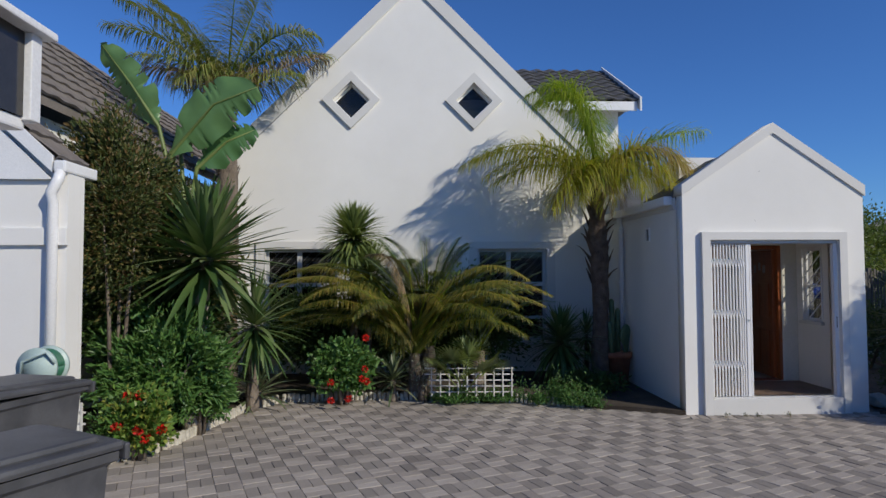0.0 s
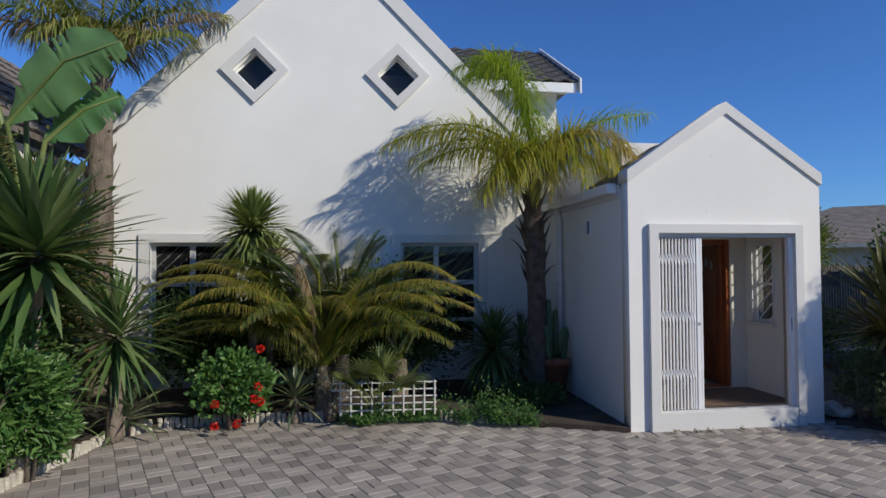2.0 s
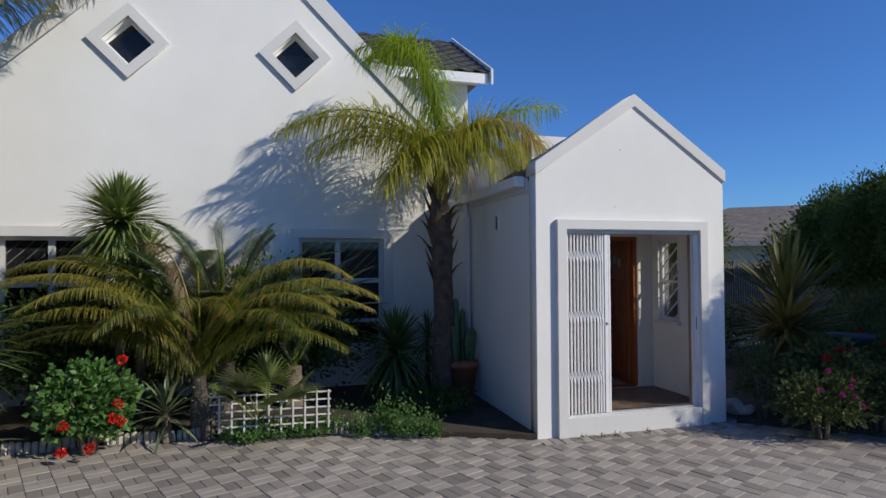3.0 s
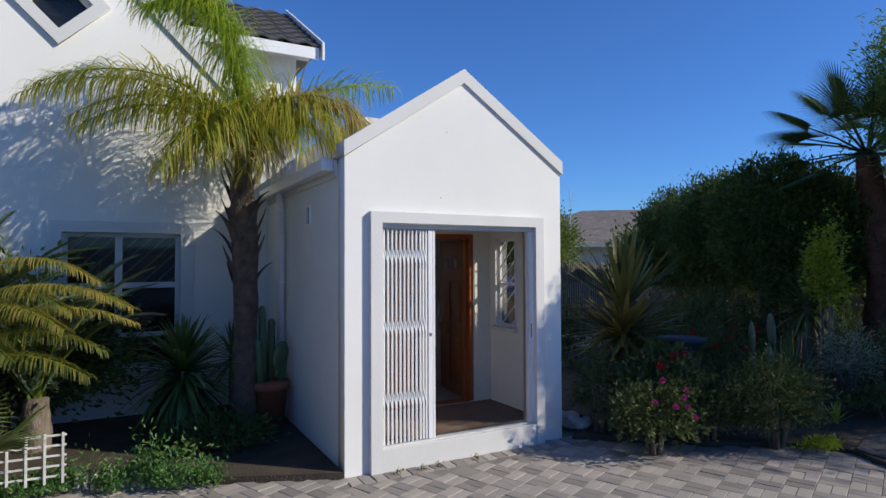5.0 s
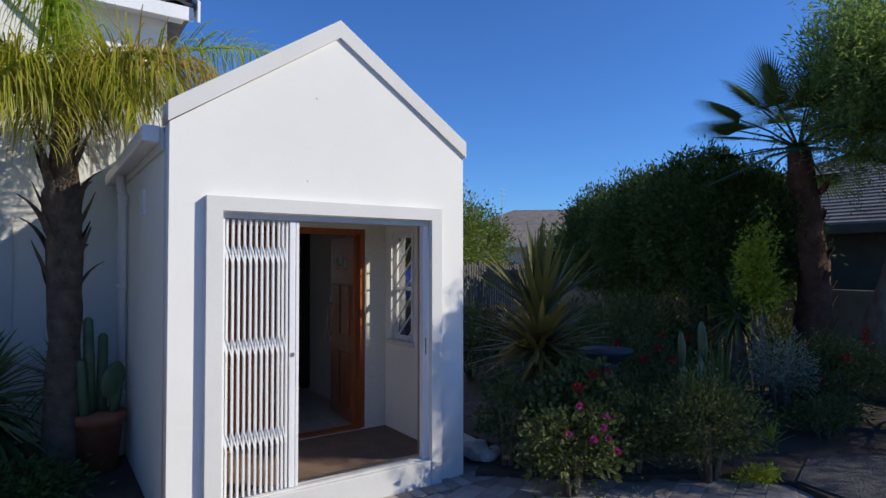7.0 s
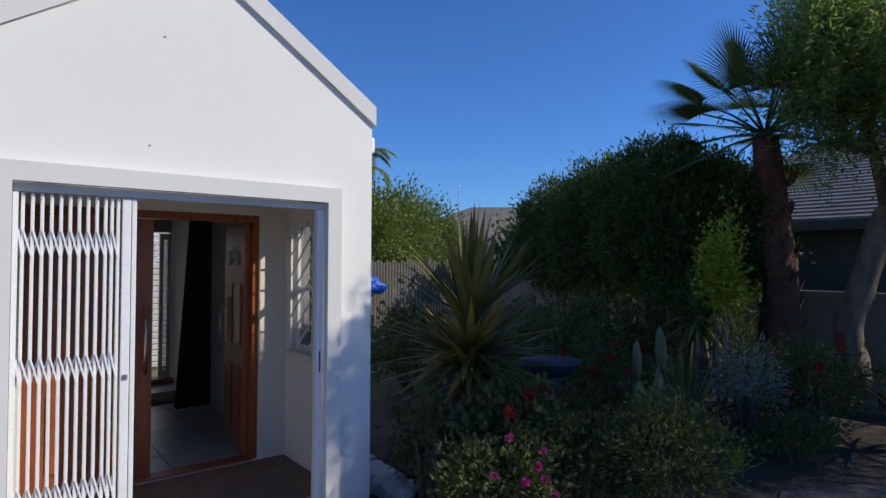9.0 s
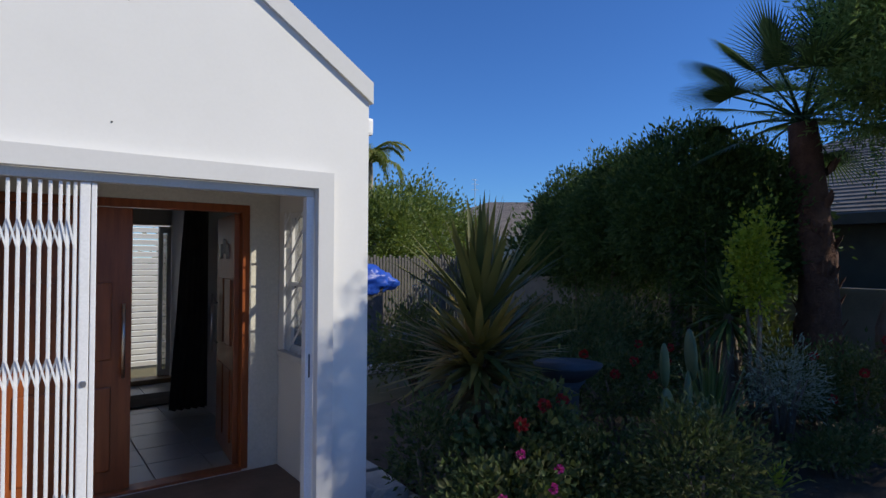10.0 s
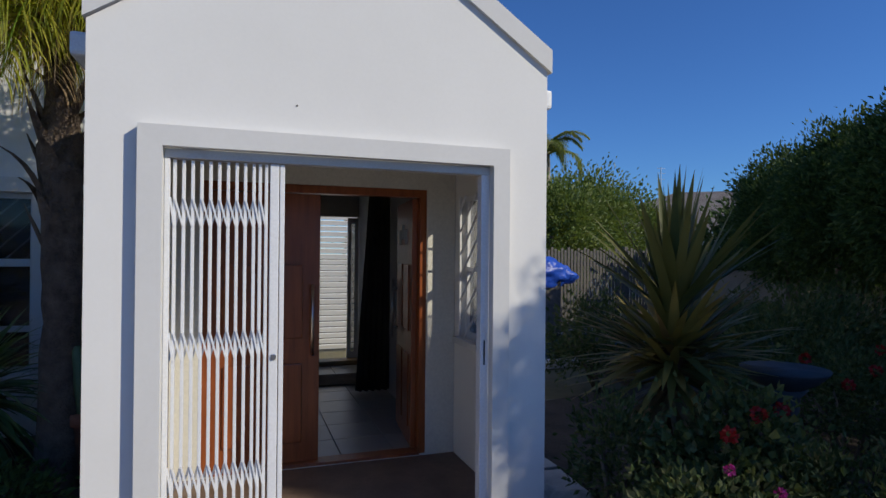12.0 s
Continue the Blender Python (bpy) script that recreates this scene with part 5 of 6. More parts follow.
# ---- bins and hose reel beside the wing ----
def wheelie_bin(at, turn, lid_open, label):
    t = thing("wheelie_bin", label, "bin", at, "wheelie bins", turn=turn)
    bm = bmesh.new()
    q = []
    for z, a, b in ((0.06, 0.21, 0.25), (0.5, 0.25, 0.30), (0.94, 0.28, 0.34), (0.96, 0.30, 0.36), (1.0, 0.30, 0.36)):
        q.append([bm.verts.new((sx * a, sy * b, z)) for sx, sy in ((-1, -1), (1, -1), (1, 1), (-1, 1))])
    for lo, hi in zip(q, q[1:]):
        for k in range(4):
            bm.faces.new((lo[k], lo[(k + 1) % 4], hi[(k + 1) % 4], hi[k]))
    bm.faces.new(q[0][::-1]), bm.faces.new(q[-1])
    es = [e for e in bm.edges if abs(e.verts[0].co.z - e.verts[1].co.z) > 0.05]
    bmesh.ops.bevel(bm, geom=es, offset=0.03, segments=3, affect="EDGES")
    part("body", bm, BIN, t)
    bm = bmesh.new()
    box(bm, (-0.32, -0.38, 0.0), (0.32, 0.36, 0.045), 0.02)
    box(bm, (-0.25, -0.30, 0.03), (0.25, 0.28, 0.075), 0.022)
    box(bm, (-0.33, -0.40, -0.05), (0.33, -0.37, 0.03), 0.012)
    lid = part("lid", bm, BIN, t, "", False, pose(0, 0, 1.006, lid_open))
    bm = bmesh.new()
    tube(bm, [(-0.27, 0.40, 0.98), (0.27, 0.40, 0.98)], 0.018, 10)
    for x in (-0.24, 0.24):
        tube(bm, [(x, 0.33, 0.94), (x, 0.40, 0.98)], 0.016, 8)
    part("handle_bar", bm, BIN, t, "", True)
    for x in (-0.27, 0.27):
        bm = bmesh.new()
        tube(bm, [(x - 0.025, 0.27, 0.1), (x + 0.025, 0.27, 0.1)], 0.1, 20)
        part("wheel", bm, RUBBER, t, "", True)
    return t


wheelie_bin((-2.06, 3.22, -0.03), 150, 0, "dark grey plastic wheelie bin with a shut lid")
wheelie_bin((-3.0, 4.68, 0), 165, 3, "dusty dark grey wheelie bin standing by the wall")
reel = thing("hose_reel", "pale green hose reel on the white wall", "hose reel", (-3.46, 5.93, 0.86))
bm = bmesh.new()
for y in (-0.22, -0.05):
    tube(bm, [(0, y - 0.012, 0.14), (0, y + 0.012, 0.14)], 0.17, 32)
part("side_disc", bm, GREENPLASTIC, reel, "", True)
bm = bmesh.new()
for k in range(6):
    y = -0.20 + 0.026 * k
    tube(bm, [(0.135 * math.cos(a * math.tau / 24), y, 0.14 + 0.135 * math.sin(a * math.tau / 24)) for a in range(25)], 0.012, 6)
part("hose", bm, HOSE, reel, "green coiled hose", True)
part("bracket", boxes(((-0.03, -0.045, 0.02), (0.03, 0.065, 0.26)), bevel=0.006), GREENPLASTIC, reel)
bm = bmesh.new()
tube(bm, [(-0.13, -0.235, 0.05), (-0.1, -0.26, 0.2), (0.1, -0.26, 0.28), (0.16, -0.235, 0.18)], 0.014, 8)
part("carry_handle", bm, GREENPLASTIC, reel, "", True)
lat = thing("lattice_panel", "small white lattice panel behind the bins", "trellis", (-3.2, 5.9, 0.0))
for k in range(3):
    part("slat", boxes(((-0.12 + 0.06 * k, 0, 0.0), (-0.10 + 0.06 * k, 0.012, 0.66)), bevel=0.002), WHITE_WOOD, lat)
for k in range(6):
    part("slat", boxes(((-0.14, 0.0125, 0.06 + 0.1 * k), (0.04, 0.022, 0.08 + 0.1 * k)), bevel=0.002), WHITE_WOOD, lat)

# ---- shaded garden beyond the porch ----
yr = thing("yucca", "large yucca with stiff upright leaves over an olive skirt", "yucca", (6.62, 8.0, 0.04))
part("trunk", trunk_mesh([(0, 0, -0.05), (0.02, 0, 0.4), (0, 0, 1.2)], [0.13, 0.11, 0.09], 12, 0.1, 51), RED_BARK, yr, "", True)
rng = random.Random(51)
lv = Leaves()
for i in range(64):
    az, el = i * 2.39996, radians(rng.uniform(50, 88) if i % 3 else rng.uniform(36, 55))
    d = Vector((math.cos(az) * math.cos(el), math.sin(az) * math.cos(el), math.sin(el)))
    lv.blade(Vector((0, 0, 1.22 + rng.uniform(-0.08, 0.1))) + d * 0.05, d, rng.uniform(0.7, 1.0), rng.uniform(0.065, 0.1), rng.uniform(0.0, 0.18), 5)
lv.part("crown", OLIVE, yr, "stiff olive green sword leaves", None, True)
lv = Leaves()
for i in range(190):
    az, el = i * 2.39996, radians(rng.uniform(-18, 50))
    d = Vector((math.cos(az) * math.cos(el), math.sin(az) * math.cos(el), math.sin(el)))
    lv.blade(Vector((0, 0, 0.96 + rng.uniform(-0.1, 0.12))) + d * 0.06, d, rng.uniform(0.5, 0.8), rng.uniform(0.055, 0.085), rng.uniform(0.02, 0.3), 5)
lv.part("skirt_leaves", SKIRT, yr, "olive yellow lower leaves", None, True)
lv = Leaves()
for i in range(46):
    az, el = i * 2.39996, radians(rng.uniform(-62, -25))
    d = Vector((math.cos(az) * math.cos(el), math.sin(az) * math.cos(el), math.sin(el)))
    lv.blade(Vector((0, 0, 0.82)) + d * 0.08, d, rng.uniform(0.35, 0.6), 0.055, 0.2, 4)
lv.part("dead_leaves", PALM_DRY, yr, "dry brown hanging leaves", None, True)
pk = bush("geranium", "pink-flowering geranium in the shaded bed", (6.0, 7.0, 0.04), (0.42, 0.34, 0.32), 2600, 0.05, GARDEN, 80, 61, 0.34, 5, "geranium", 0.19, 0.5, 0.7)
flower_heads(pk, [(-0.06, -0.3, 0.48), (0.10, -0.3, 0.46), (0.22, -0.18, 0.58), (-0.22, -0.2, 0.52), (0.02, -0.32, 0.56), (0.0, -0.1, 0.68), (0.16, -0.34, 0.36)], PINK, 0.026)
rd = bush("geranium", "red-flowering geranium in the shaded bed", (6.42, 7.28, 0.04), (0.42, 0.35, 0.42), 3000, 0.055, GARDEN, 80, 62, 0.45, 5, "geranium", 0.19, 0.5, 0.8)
flower_heads(rd, [(-0.26, -0.22, 0.78), (-0.05, -0.2, 0.86), (0.22, -0.1, 0.84)], SHADED_RED, 0.04)
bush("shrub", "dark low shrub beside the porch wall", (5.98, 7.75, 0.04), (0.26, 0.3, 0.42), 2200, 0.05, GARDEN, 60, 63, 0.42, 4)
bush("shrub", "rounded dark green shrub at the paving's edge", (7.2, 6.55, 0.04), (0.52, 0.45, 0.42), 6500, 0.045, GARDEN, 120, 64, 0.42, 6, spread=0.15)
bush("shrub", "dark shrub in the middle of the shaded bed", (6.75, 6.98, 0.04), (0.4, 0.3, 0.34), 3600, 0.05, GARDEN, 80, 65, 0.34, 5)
bush("ground_plant", "yellow-green creeping plant at the paving's edge", (7.5, 6.28, 0.03), (0.24, 0.13, 0.06), 900, 0.035, LIME, 40, 66, 0.04, 0, "plant")
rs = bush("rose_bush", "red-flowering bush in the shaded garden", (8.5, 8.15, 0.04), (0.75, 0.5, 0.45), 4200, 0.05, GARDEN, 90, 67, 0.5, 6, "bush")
flower_heads(rs, [(-0.5, -0.35, 0.75), (-0.3, -0.4, 0.85), (-0.05, -0.42, 0.7), (0.2, -0.4, 0.8), (0.4, -0.3, 0.9), (-0.62, -0.1, 0.9), (0.05, -0.2, 0.95)], SHADED_RED, 0.04)
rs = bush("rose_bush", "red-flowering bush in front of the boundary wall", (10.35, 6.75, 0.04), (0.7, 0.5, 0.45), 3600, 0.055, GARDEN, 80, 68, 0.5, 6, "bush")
flower_heads(rs, [(-0.45, -0.2, 0.75), (-0.5, 0.2, 0.85), (-0.3, -0.35, 0.95), (0.1, -0.2, 1.0), (-0.6, 0.0, 0.5)], SHADED_RED, 0.04)
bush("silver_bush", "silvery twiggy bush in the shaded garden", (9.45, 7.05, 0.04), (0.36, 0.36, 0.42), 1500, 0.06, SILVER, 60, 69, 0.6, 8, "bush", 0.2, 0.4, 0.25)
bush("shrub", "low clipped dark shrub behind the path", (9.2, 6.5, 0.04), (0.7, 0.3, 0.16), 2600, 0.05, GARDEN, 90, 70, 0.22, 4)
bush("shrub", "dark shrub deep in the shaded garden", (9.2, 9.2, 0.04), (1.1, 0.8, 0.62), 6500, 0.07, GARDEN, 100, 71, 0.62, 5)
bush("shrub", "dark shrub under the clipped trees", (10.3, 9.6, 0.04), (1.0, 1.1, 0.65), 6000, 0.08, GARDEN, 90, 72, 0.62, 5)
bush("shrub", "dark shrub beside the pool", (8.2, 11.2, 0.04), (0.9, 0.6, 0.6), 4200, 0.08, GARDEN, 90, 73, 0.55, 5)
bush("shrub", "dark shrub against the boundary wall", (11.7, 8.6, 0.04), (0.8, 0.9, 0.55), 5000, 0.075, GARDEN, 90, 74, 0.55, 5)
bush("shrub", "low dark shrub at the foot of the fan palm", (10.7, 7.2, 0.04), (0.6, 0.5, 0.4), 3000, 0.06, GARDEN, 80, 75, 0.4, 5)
for k, (x, y) in enumerate(((11.35, 9.9), (12.0, 11.4), (12.5, 13.0), (10.6, 11.4))):
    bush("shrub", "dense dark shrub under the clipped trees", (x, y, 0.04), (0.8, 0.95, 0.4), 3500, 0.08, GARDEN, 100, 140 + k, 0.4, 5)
spiky("agave", "spiky grey-green agave beyond the path", (10.3, 5.95, 0.04), 0.35, 0.7, 0.06, 46, (0, 0), OLIVE, BARK, 0.07, 0.25, 52, 0, 80)
spiky("agave", "small striped agave by the path", (8.35, 6.6, 0.04), 0.06, 0.25, 0.035, 16, (0, 0), LIME, BARK, 0.03, 0.1, 53, 30, 85)
spiky("yucca", "dark yucca in front of the boundary wall", (10.2, 7.95, 0.04), 1.15, 0.65, 0.05, 90, (0, 0), YUCCA, BARK, 0.06, 0.5, 54, -60)
spiky("reeds", "clump of dark upright reeds", (8.75, 7.35, 0.04), 0.05, 1.0, 0.03, 90, (0, 0), YUCCA, BARK, 0.12, 0.15, 55, 52, 88, "reeds")

pear = thing("prickly_pear", "prickly pear cactus with flat pads", "cactus", (7.85, 7.05, 0.04))
for (x, y, z), h, w, a, b in (((0, 0, 0.22), 0.26, 0.12, 0, 20), ((0.05, 0, 0.66), 0.25, 0.13, 8, 30), ((-0.16, 0.03, 0.62), 0.2, 0.1, -22, 10), ((0.12, 0.02, 1.02), 0.2, 0.11, 12, 50), ((-0.26, 0, 0.98), 0.17, 0.05, -8, 20), ((0.25, 0.03, 0.5), 0.18, 0.1, 45, 0)):
    bm = bmesh.new()
    bmesh.ops.create_uvsphere(bm, u_segments=14, v_segments=10, radius=1)
    bmesh.ops.transform(bm, matrix=pose(x, y, z, 0, a, b) @ Matrix.Diagonal((w, 0.035, h, 1)), verts=bm.verts)
    part("pad", bm, CACTUS, pear, "", True)
bb = thing("bird_bath", "blue-grey stone bird bath among the shaded plants", "bird bath", (7.5, 7.9, 0.04))
bm = bmesh.new()
tube(bm, [(0, 0, 0), (0, 0, 0.08), (0, 0, 0.12), (0, 0, 0.4), (0, 0, 0.68), (0, 0, 0.74)], [0.2, 0.2, 0.13, 0.09, 0.1, 0.15], 20)
part("pedestal", bm, BATH, bb, "", True)
bm = bmesh.new()
tube(bm, [(0, 0, 0.74), (0, 0, 0.79), (0, 0, 0.86), (0, 0, 0.88), (0, 0, 0.879), (0, 0, 0.82)], [0.12, 0.21, 0.28, 0.29, 0.25, 0.1], 28)
part("bowl", bm, BATH, bb, "", True)
for k, (x, y, s) in enumerate(((5.86, 8.05, 0.13), (5.98, 8.16, 0.1), (5.80, 8.22, 0.11), (5.90, 7.93, 0.08), (6.05, 8.02, 0.07))):
    bm = bmesh.new()
    bmesh.ops.create_icosphere(bm, subdivisions=2, radius=s)
    for v in bm.verts:
        v.co *= 1 + 0.35 * noise.noise(v.co * 9 + Vector((k, 0, 0)))
        v.co.z *= 0.75
    r = new("rock", bpy.data.meshes.new("rock"))
    bm.to_mesh(r.data)
    bm.free()
    r.data.materials.append(STONE)
    r.location = (x, y, 0.04 + s * 0.5)
    tagged(r, "pale rounded garden rock beside the porch", "rock", "rocks beside the porch")
for k in range(5):
    sl = thing("stepping_slab", "pale concrete stepping slab along the porch side", "paving slab", (5.92 + 0.03 * k, 8.55 + 0.52 * k, 0.0), "stepping slabs", turn=4 * (k % 3) - 4)
    part("slab", boxes(((-0.28, -0.24, -0.06), (0.28, 0.24, 0.05)), bevel=0.012), CONCRETE, sl)

# clipped trees in a row
for k, (x, y, z, r) in enumerate(((13.3, 12.9, 2.22, 0.95), (12.2, 11.6, 2.26, 1.05), (11.45, 10.2, 2.3, 1.0), (10.95, 8.9, 2.45, 0.95), (11.3, 8.3, 2.2, 0.8))):
    t = bush("clipped_tree", "dense dark green clipped tree on bare stems", (x, y, 0.04), (r * 0.95, r * 1.05, 1.12), 24000, 0.075, HEDGE, 380, 80 + k, z, 0, "tree", 0.085, 0.68, 0.42, flat=0.9)
    t["group"] = "row of clipped trees"
    for j in range(3):
        bm = trunk_mesh([(0.12 * (j - 1), 0.1 * (j % 2), -0.06), (0.2 * (j - 1), 0.1, z * 0.5), (0.35 * (j - 1), 0.05, z)], [0.05, 0.04, 0.02], 8, 0.05, j)
        part("trunk", bm, BARK, t, "", True)
    rngk = np.random.default_rng(90 + k)
    lv = Leaves()
    p, w = blob_points(rngk, (0, 0, z), (r * 0.7, r * 0.75, 0.7), 7000, 90, 0.22, 0.2, 0.9)
    L = rngk.uniform(0.06, 0.12, len(p))
    lv.cloud(p, w, L, L * 0.6, rngk)
    lv.part("inner_leaves", HEDGE, t)
cl = bush("climber", "yellow-green climbing plant catching the sun", (10.0, 7.55, 0.04), (0.2, 0.24, 0.55), 2300, 0.06, LIME, 17, 85, 1.72, 3, "climbing plant", 0.3, 0.3, 0.7, flat=0.9)
bush("clipped_tree", "dark rounded tree with a ragged underside ending the row", (10.7, 8.45, 0.04), (0.55, 0.6, 0.95), 11000, 0.07, HEDGE, 130, 88, 1.95, 4, "tree", 0.14, 0.45, 0.45, flat=0.9)

# fan-leaved palm with a thick rust-brown trunk
wash = thing("palm_tree", "fan palm with a thick rust-brown trunk", "palm tree", (11.2, 7.42, 0.04))
part("trunk", trunk_mesh([(0, 0, -0.1), (0.02, 0.0, 1.5), (-0.05, 0.15, 3.35)], [0.25, 0.2, 0.15], 16, 0.12, 6), RED_BARK, wash, "", True)
rng = random.Random(31)
for i in range(24):
    az = i * 2.39996
    el = radians(-25 + 98 * (i / 24))
    d = Vector((math.cos(az) * math.cos(el), math.sin(az) * math.cos(el), math.sin(el)))
    lv = Leaves()
    b = Vector((-0.05, 0.15, 3.4))
    hub = fan_leaf(lv, b, d, rng.uniform(0.75, 1.05), 0.74, 40, 190, 0.25, 0.028)
    lf = lv.part("fan_leaf", FAN_DARK, wash, "", None, True)
    bm = bmesh.new()
    tube(bm, [b, b.lerp(hub, 0.5) + Vector((0, 0, 0.04)), hub], [0.02, 0.014, 0.01], 6)
    part("stalk", bm, FAN_DARK, lf, "", True)
for i in range(50):
    a, z = rng.uniform(0, math.tau), rng.uniform(0.1, 2.8)
    lv = Leaves()
    rr = 0.22 - 0.024 * z
    lv.blade((rr * math.cos(a), rr * math.sin(a), z), (math.cos(a) * 0.5, math.sin(a) * 0.5, 1), 0.2, 0.1, -0.1, 3, 0.5, None, 0.3)
    lv.part("leaf_base", RED_BARK, wash)

# pepper tree: leaning limbs and hanging strands of fine leaves
pep = thing("pepper_tree", "tall pepper tree with hanging feathery foliage, widened out of view for shade", "tree", (11.7, 6.75, 0.04))
bm = trunk_mesh([(0, 0, -0.1), (-0.05, 0.1, 1.0), (0.1, -0.25, 2.3), (0.25, -0.8, 3.6)], [0.2, 0.16, 0.14, 0.1], 12, 0.1, 8)
part("trunk", bm, BARK, pep, "", True)
rng = random.Random(55)
ends = []
for i in range(34):
    a = i * 2.4
    # second and fourth centres lie out of view, added to cast shade
    c, spread = ((Vector((-0.8, 0.0, 4.0)), 0.8), (Vector((0.6, -1.7, 4.2)), 1.9), (Vector((0.3, 0.0, 4.9)), 1.0), (Vector((-2.0, -2.15, 3.75)), 0.7))[i % 4]
    e = c + Vector((math.cos(a) * rng.uniform(0.3, 1.0) * spread, math.sin(a) * rng.uniform(0.3, 1.0) * spread, rng.uniform(-0.6, 1.1 if i % 4 < 3 else 0.5)))
    s = Vector((0.1, -0.25, 2.3)).lerp(Vector((0.25, -0.8, 3.6)), rng.random())
    bm = bmesh.new()
    tube(bm, [s, s.lerp(e, 0.5) + Vector((0, 0, 0.35)), e], [0.06, 0.035, 0.012], 8)
    part("limb", bm, BARK, pep, "", True)
    ends += [e, s.lerp(e, 0.6) + Vector((0, 0, 0.3)), s.lerp(e, 0.8) + Vector((0, 0, 0.2))]
r2 = np.random.default_rng(56)
lv = Leaves()
for k in range(3000):
    e = np.array(ends[r2.integers(0, len(ends))]) + r2.normal(size=3) * np.array((0.24, 0.24, 0.2))
    L = r2.uniform(0.35, 1.15)
    n = int(L * 26)
    u = np.linspace(0, 1, n)
    sway = r2.normal(size=2) * 0.08
    p = e + np.stack([sway[0] * u, sway[1] * u, 0.12 * np.sin(u * 2) - L * u ** 1.3], axis=1)
    w = r2.normal(size=(n, 3)) * np.array((1, 1, 0.3)) + np.array((0, 0, -0.5))
    lv.cloud(p, w, r2.uniform(0.06, 0.10, n), r2.uniform(0.016, 0.026, n), r2)
# third and fourth clumps are in view; the rest are unseen, added for shade
for c, r, n in (((0.6, -1.7, 4.1), (1.7, 1.5, 1.1), 15000), ((-2.0, -2.15, 3.95), (0.72, 0.72, 0.9), 17000), ((-1.0, 0.05, 3.95), (0.66, 0.62, 1.1), 7500), ((-0.2, 0.0, 4.9), (0.7, 0.7, 0.7), 2500), ((1.0, -3.9, 4.0), (1.7, 1.5, 1.1), 22000), ((2.6, -4.2, 4.3), (1.5, 1.5, 1.1), 12000)):
    p, w = blob_points(r2, c, r, n, 160, 0.16, 0.2, 0.9)
    L = r2.uniform(0.055, 0.1, len(p))
    lv.cloud(p, w, L * 1.15, L * 0.26, r2)
lv.part("crown", PEPPER, pep)

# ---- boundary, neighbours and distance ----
bw = tagged(part("wall_boundary", boxes(((12.9, 2.0, -0.06), (13.1, 14.6, 1.35)), ((12.86, 2.0, 1.35), (13.14, 14.6, 1.42))), SHADED_CREAM), "low cream plastered boundary wall with its shade in the colour", "wall", "", "structure")
# never in view; added so that the window glass has something dark to reflect
tagged(part("wall_yard", boxes(((-13.0, -9.2, -0.06), (14.0, -9.0, 2.5)), ((-13.04, -9.24, 2.5), (14.04, -8.96, 2.57))), CREAM), "unseen plain cream plastered wall added to darken the window reflections", "wall", "", "structure")
fence = thing("slat_fence", "grey weathered upright-slat fence behind the pool", "fence", (10.5, 16.4, -0.06))
slat = None
for k in range(90):
    h = 0.02 * ((k * 7) % 5)
    if slat is None:
        slat = part("slat", boxes(((-0.03, -0.01, 0.1), (0.03, 0.01, 1.92)), bevel=0.004), FENCE, fence, "", False, pose(-3.0 + 0.085 * k, 0, -h)).data
    else:
        finish("slat", slat, None, fence, "", pose(-3.0 + 0.085 * k, 0, -h))
for z in (0.5, 1.5):
    part("rail", boxes(((-3.05, 0.012, z), (4.7, 0.05, z + 0.07))), FENCE, fence)
for x in (-3.0, -0.5, 2.0, 4.6):
    part("post", boxes(((x - 0.05, 0.052, 0), (x + 0.05, 0.15, 1.95))), FENCE, fence)
pool = thing("swimming_pool", "swimming pool with pale coping behind the yucca", "pool", (9.6, 14.2, 0.0))
part("water", boxes(((-1.6, -1.2, -0.05), (1.5, 1.6, 0.0))), POOL, pool)
for lo, hi in (((-1.9, -1.5, -0.05), (1.8, -1.2, 0.05)), ((-1.9, 1.6, -0.05), (1.8, 1.9, 0.05)), ((-1.9, -1.2, -0.05), (-1.6, 1.6, 0.05)), ((1.5, -1.2, -0.05), (1.8, 1.6, 0.05))):
    part("coping", boxes((lo, hi), bevel=0.015), CONCRETE, pool)
tarp = thing("tarpaulin", "bright blue tarpaulin heaped over something by the fence", "tarpaulin", (9.95, 15.95, -0.06))
bm = bmesh.new()
bmesh.ops.create_icosphere(bm, subdivisions=4, radius=1)
for v in bm.verts:
    v.co *= 1 + 0.3 * noise.noise(v.co * 2.6) + 0.14 * noise.noise(v.co * 6)
    v.co = Vector((v.co.x * (0.72 - 0.25 * v.co.z), v.co.y * 0.32, 1.36 + v.co.z * 0.36))
part("cover", bm, TARP, tarp, "", True)
part("stand", boxes(((-0.4, -0.15, 0.0), (0.4, 0.15, 1.2))), FENCE, tarp)


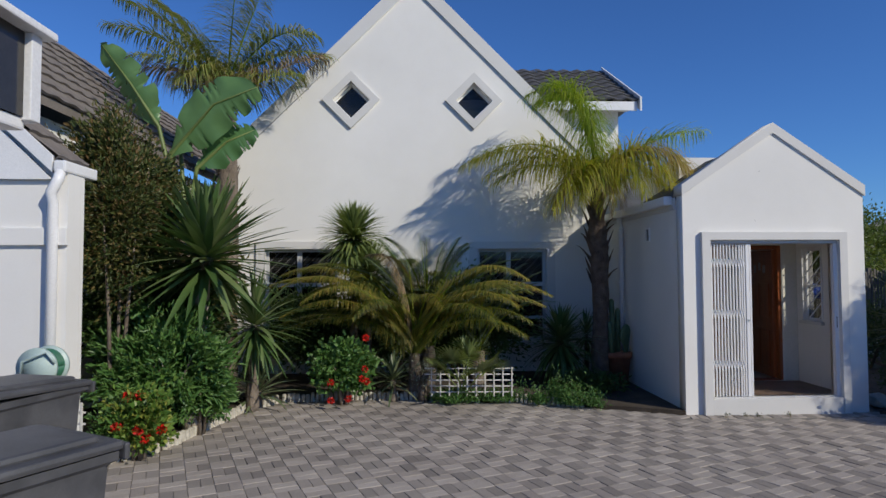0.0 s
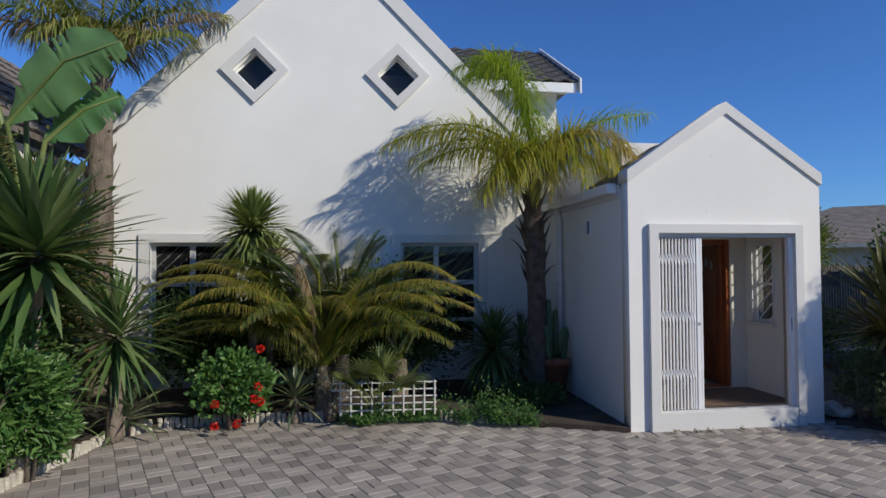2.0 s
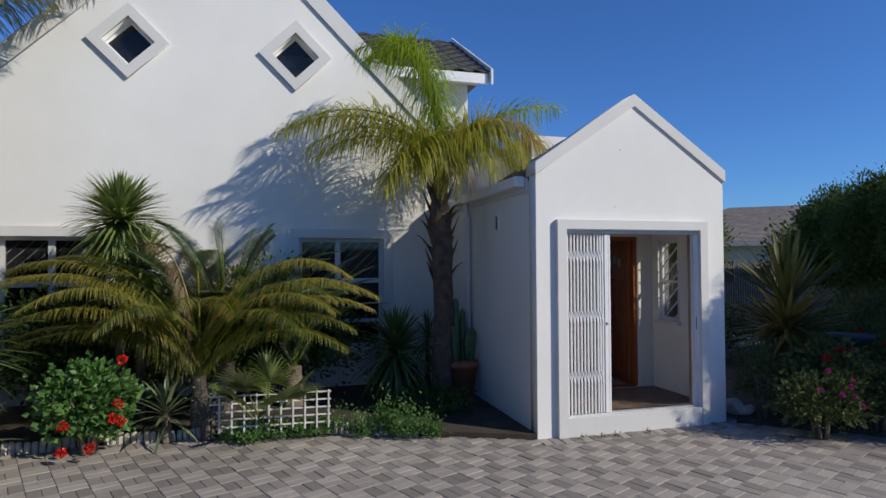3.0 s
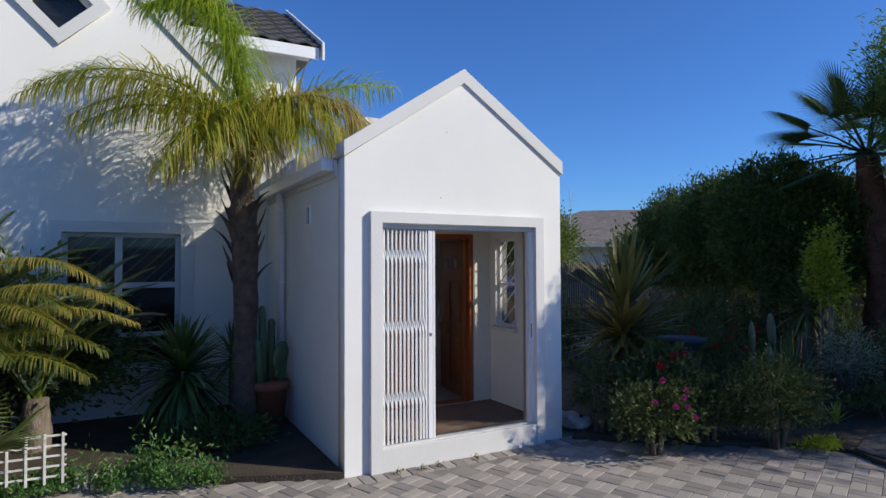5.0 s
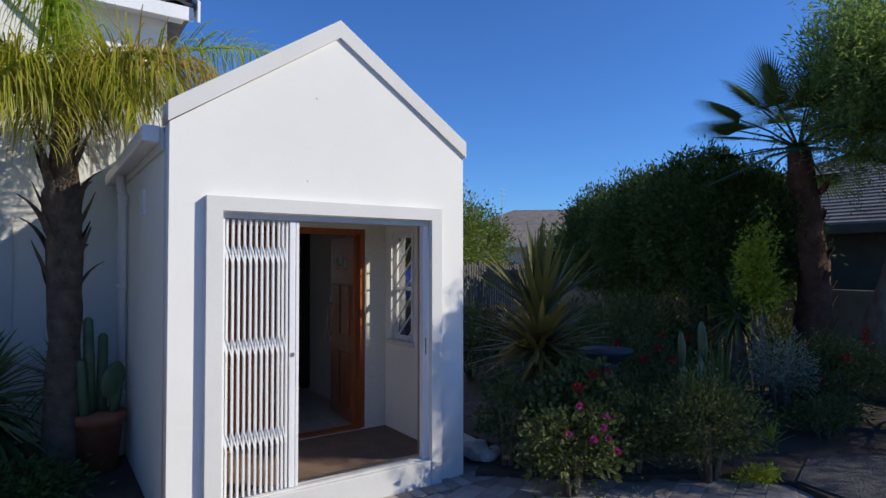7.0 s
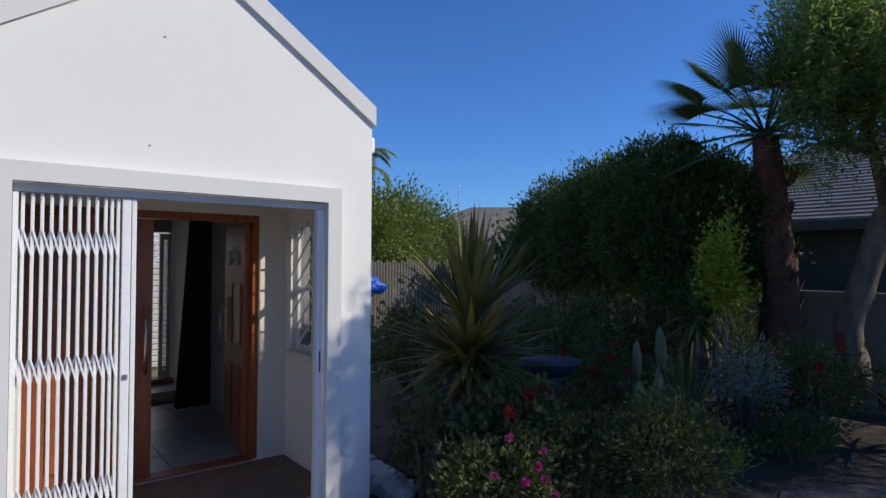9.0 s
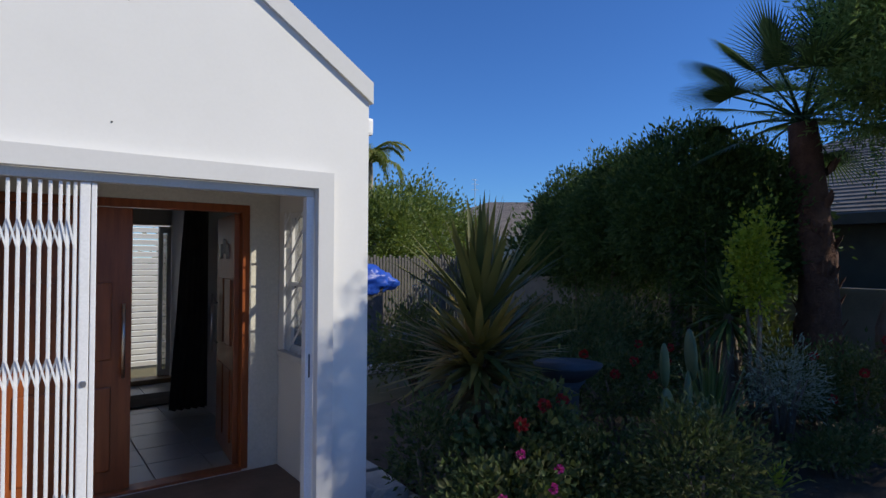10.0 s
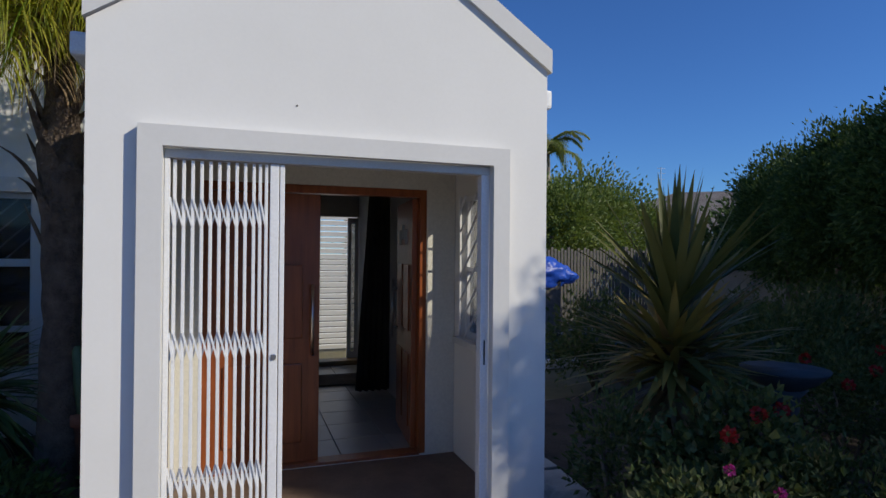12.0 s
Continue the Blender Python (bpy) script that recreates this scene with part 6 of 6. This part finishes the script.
def neighbour(name, label, at, turn, w, d, wall_h, rise, mat, wall=CREAM):
    """A hip-roofed house with rows of roof tiles."""
    t = thing(name, label, "house", at, turn=turn)
    part("wall", boxes(((-w / 2, -d / 2, -0.1), (w / 2, d / 2, wall_h))), wall, t)
    bm = bmesh.new()
    o = 0.45
    rows = 30
    hip = min(w, d) / 2
    prev = None
    for k in range(rows + 1):
        f = k / rows
        a, b, z = w / 2 + o - (hip + o) * f, d / 2 + o - (d / 2 + o) * f, wall_h + rise * f
        for lift in (0.0, 0.022):
            ring = [bm.verts.new((sx * max(a, 0.02), sy * max(b, 0.02), z + lift)) for sx, sy in ((-1, -1), (1, -1), (1, 1), (-1, 1))]
            if prev:
                for i in range(4):
                    bm.faces.new((prev[i], prev[(i + 1) % 4], ring[(i + 1) % 4], ring[i]))
            prev = ring
    bm.faces.new(prev)
    roof = part("roof", bm, mat, t)
    part("fascia", boxes(((-w / 2 - o, -d / 2 - o - 0.03, wall_h - 0.12), (w / 2 + o, -d / 2 - o, wall_h + 0.05))), wall, t)
    part("fascia", boxes(((-w / 2 - o - 0.03, -d / 2 - o, wall_h - 0.12), (-w / 2 - o, d / 2 + o, wall_h + 0.05))), wall, t)
    win = part("window", boxes(((-w / 4, -d / 2 - 0.03, 0.9), (-w / 4 + 1.2, -d / 2 - 0.002, 2.0)), bevel=0.01), WHITE_METAL, t)
    part("pane", boxes(((-w / 4 + 0.06, -d / 2 - 0.036, 0.96), (-w / 4 + 1.14, -d / 2 - 0.031, 1.94))), GLASS, win)
    return t, roof


far, far_roof = neighbour("neighbour_house", "distant house with a brown tiled hip roof and aerial", (25.2, 26.5, -0.06), -38, 13.0, 9.0, 2.75, 2.0, TILE_GREY)
ant = thing("roof_aerial", "thin metal television aerial on the distant roof", "aerial", (20.6, 25.1, 3.3))
bm = bmesh.new()
tube(bm, [(0, 0, 0), (0, 0, 2.1)], 0.025, 6)
for z in (1.6, 1.85, 2.05):
    tube(bm, [(-0.2, 0, z), (0.2, 0, z)], 0.012, 5)
part("mast", bm, CHROME, ant)
near, near_roof = neighbour("neighbour_house", "neighbouring house with grey-brown tiled roof beyond the boundary", (18.6, 8.0, -0.06), 0, 7.6, 14.0, 2.55, 2.3, TILE_GREY, SHADE_BROWN_WALL)


def far_tree(at, r, h, seed, mat=FAR_TREE, n=13000, label="leafy green tree behind the fence"):
    t = bush("garden_tree", label, at, (r, r, h * 0.42), n, 0.14, mat, 190, seed, h * 0.58, 0, "tree", 0.14, 0.5, 0.5, flat=0.8)
    part("trunk", trunk_mesh([(0, 0, -0.1), (0.05, 0, h * 0.3), (0, 0.05, h * 0.6)], [0.16, 0.12, 0.06], 10, 0.06, seed), BARK, t, "", True)


far_tree((14.6, 21.6, -0.06), 1.9, 4.4, 101)
far_tree((17.2, 23.2, -0.06), 1.7, 4.2, 102)
far_tree((12.4, 19.8, -0.06), 1.5, 3.9, 103)
far_tree((20.6, 29.4, -0.06), 1.6, 5.2, 104)
far_tree((14.4, 14.6, -0.06), 1.1, 2.9, 105, HEDGE, 5000, "dark leafy tree beside the fence")
far_tree((7.6, 17.6, -0.06), 1.5, 3.4, 106, HEDGE, 5000, "dark leafy tree at the back of the garden")
feather_palm("palm_tree", "distant palm with drooping fronds", (12.95, 21.2, -0.06), [(0, 0, -0.1), (0, 0, 3.0), (0, 0, 5.0)], [0.2, 0.17, 0.13],
             [(i * 33, 66 - 12 * (i % 5), 1.7, 130, 0) for i in range(20)], 0.5, 70, [PALM_FAR], PALE_BARK, 0.04, 1.0, 0.2, 0.5, 44, 0.02)

# small fixings on the porch gable and weeds at its foot
for k, (x, z) in enumerate(((4.19, 3.09), (4.12, 2.46))):
    a = thing("wall_anchor", "small dark screw anchor in the porch gable", "anchor", (x, PY, z), "wall anchors")
    bm = bmesh.new()
    tube(bm, [(0, -0.004, 0), (0, 0.0, 0)], 0.0045, 8)
    part("head", bm, RUBBER, a)
for k, (x, y) in enumerate(((3.62, 7.70), (4.02, 7.70), (4.42, 7.70), (3.86, 7.69))):
    w = thing("weed", "tiny weed sprouting at the foot of the porch", "weed", (x, y, 0.0), "weeds at the porch")
    rw = np.random.default_rng(k)
    lv = Leaves()
    p = rw.normal(size=(22, 3)) * np.array((0.02, 0.01, 0.012)) + np.array((0, 0, 0.018))
    lv.cloud(p, rw.normal(size=(22, 3)) + np.array((0, 0, 0.6)), np.full(22, 0.03), np.full(22, 0.012), rw)
    lv.part("leaf_tuft", BUSH_DARK, w)

# ---- paving ----
ANGLE = 23.0


def edge_y(x):
    """How far back the paving reaches at x."""
    if x < -3.42:
        return 6.0
    if x < EDGE[0][0]:
        return EDGE[0][1]
    best = 5.0
    for (x0, y0), (x1, y1) in zip(EDGE, EDGE[1:]):
        if min(x0, x1) <= x <= max(x0, x1) and x1 != x0:
            best = max(best, y0 + (y1 - y0) * (x - x0) / (x1 - x0))
    if x > 3.165:
        best = 7.72
    if x > 5.6:
        best = 7.75
    for (x0, y0), (x1, y1) in zip(BED[:4], BED[1:5]):
        if x0 <= x <= x1:
            best = y0 + (y1 - y0) * (x - x0) / (x1 - x0)
    if x > 7.64:
        best = 3.0
    return best


pave = tagged(part("pavement", boxes(((-12, -10, -0.07), (7.7, 10.92, -0.012))), SAND), "grey basketweave block paving of the yard", "pavement", "", "structure")
PL, PWD, PH = 0.214, 0.107, 0.05


def paver_mesh(mat):
    bm = boxes(((-PL / 2 + 0.0015, -PWD / 2 + 0.0015, -PH), (PL / 2 - 0.0015, PWD / 2 - 0.0015, 0)))
    top = [e for e in bm.edges if all(v.co.z > -0.001 for v in e.verts)]
    bmesh.ops.bevel(bm, geom=top, offset=0.0035, segments=1, affect="EDGES")
    bmesh.ops.delete(bm, geom=[f for f in bm.faces if f.calc_center_median().z < -PH + 0.001], context="FACES")
    me = bpy.data.meshes.new("paver")
    bm.normal_update()
    bm.to_mesh(me)
    bm.free()
    me.materials.append(mat)
    return me


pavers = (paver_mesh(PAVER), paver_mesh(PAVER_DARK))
paver = pavers[0]
pv = np.array([v.co[:] for v in paver.vertices])
pf = [tuple(p.vertices) for p in paver.polygons]
rng = np.random.default_rng(4)
rests, count = (Leaves(), Leaves()), 0
ca, sa = math.cos(radians(ANGLE)), math.sin(radians(ANGLE))
places = []
for i in range(-75, 75):
    for j in range(-75, 75):
        # tone follows the laying direction: lighter one way, darker the other
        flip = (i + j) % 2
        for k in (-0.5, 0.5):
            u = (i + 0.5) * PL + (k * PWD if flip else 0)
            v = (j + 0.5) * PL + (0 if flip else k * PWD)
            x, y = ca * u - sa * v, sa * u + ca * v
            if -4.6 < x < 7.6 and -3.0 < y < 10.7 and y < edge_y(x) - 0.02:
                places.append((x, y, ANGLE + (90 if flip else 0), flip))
# soldier course along the porch
for k in range(26):
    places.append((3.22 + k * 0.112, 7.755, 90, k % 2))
places = [p for p in places if not (p[1] > 7.58 and 3.1 < p[0] < 6.1 and abs(p[1] - 7.755) > 1e-6)]
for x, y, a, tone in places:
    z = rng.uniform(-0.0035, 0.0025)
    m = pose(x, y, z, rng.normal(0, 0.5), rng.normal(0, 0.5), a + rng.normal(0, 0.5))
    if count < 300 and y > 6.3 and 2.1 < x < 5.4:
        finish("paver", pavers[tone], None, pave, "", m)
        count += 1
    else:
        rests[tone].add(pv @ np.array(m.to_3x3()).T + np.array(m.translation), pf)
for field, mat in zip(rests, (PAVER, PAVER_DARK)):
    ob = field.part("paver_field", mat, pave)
    ob["kind"] = "stuff"
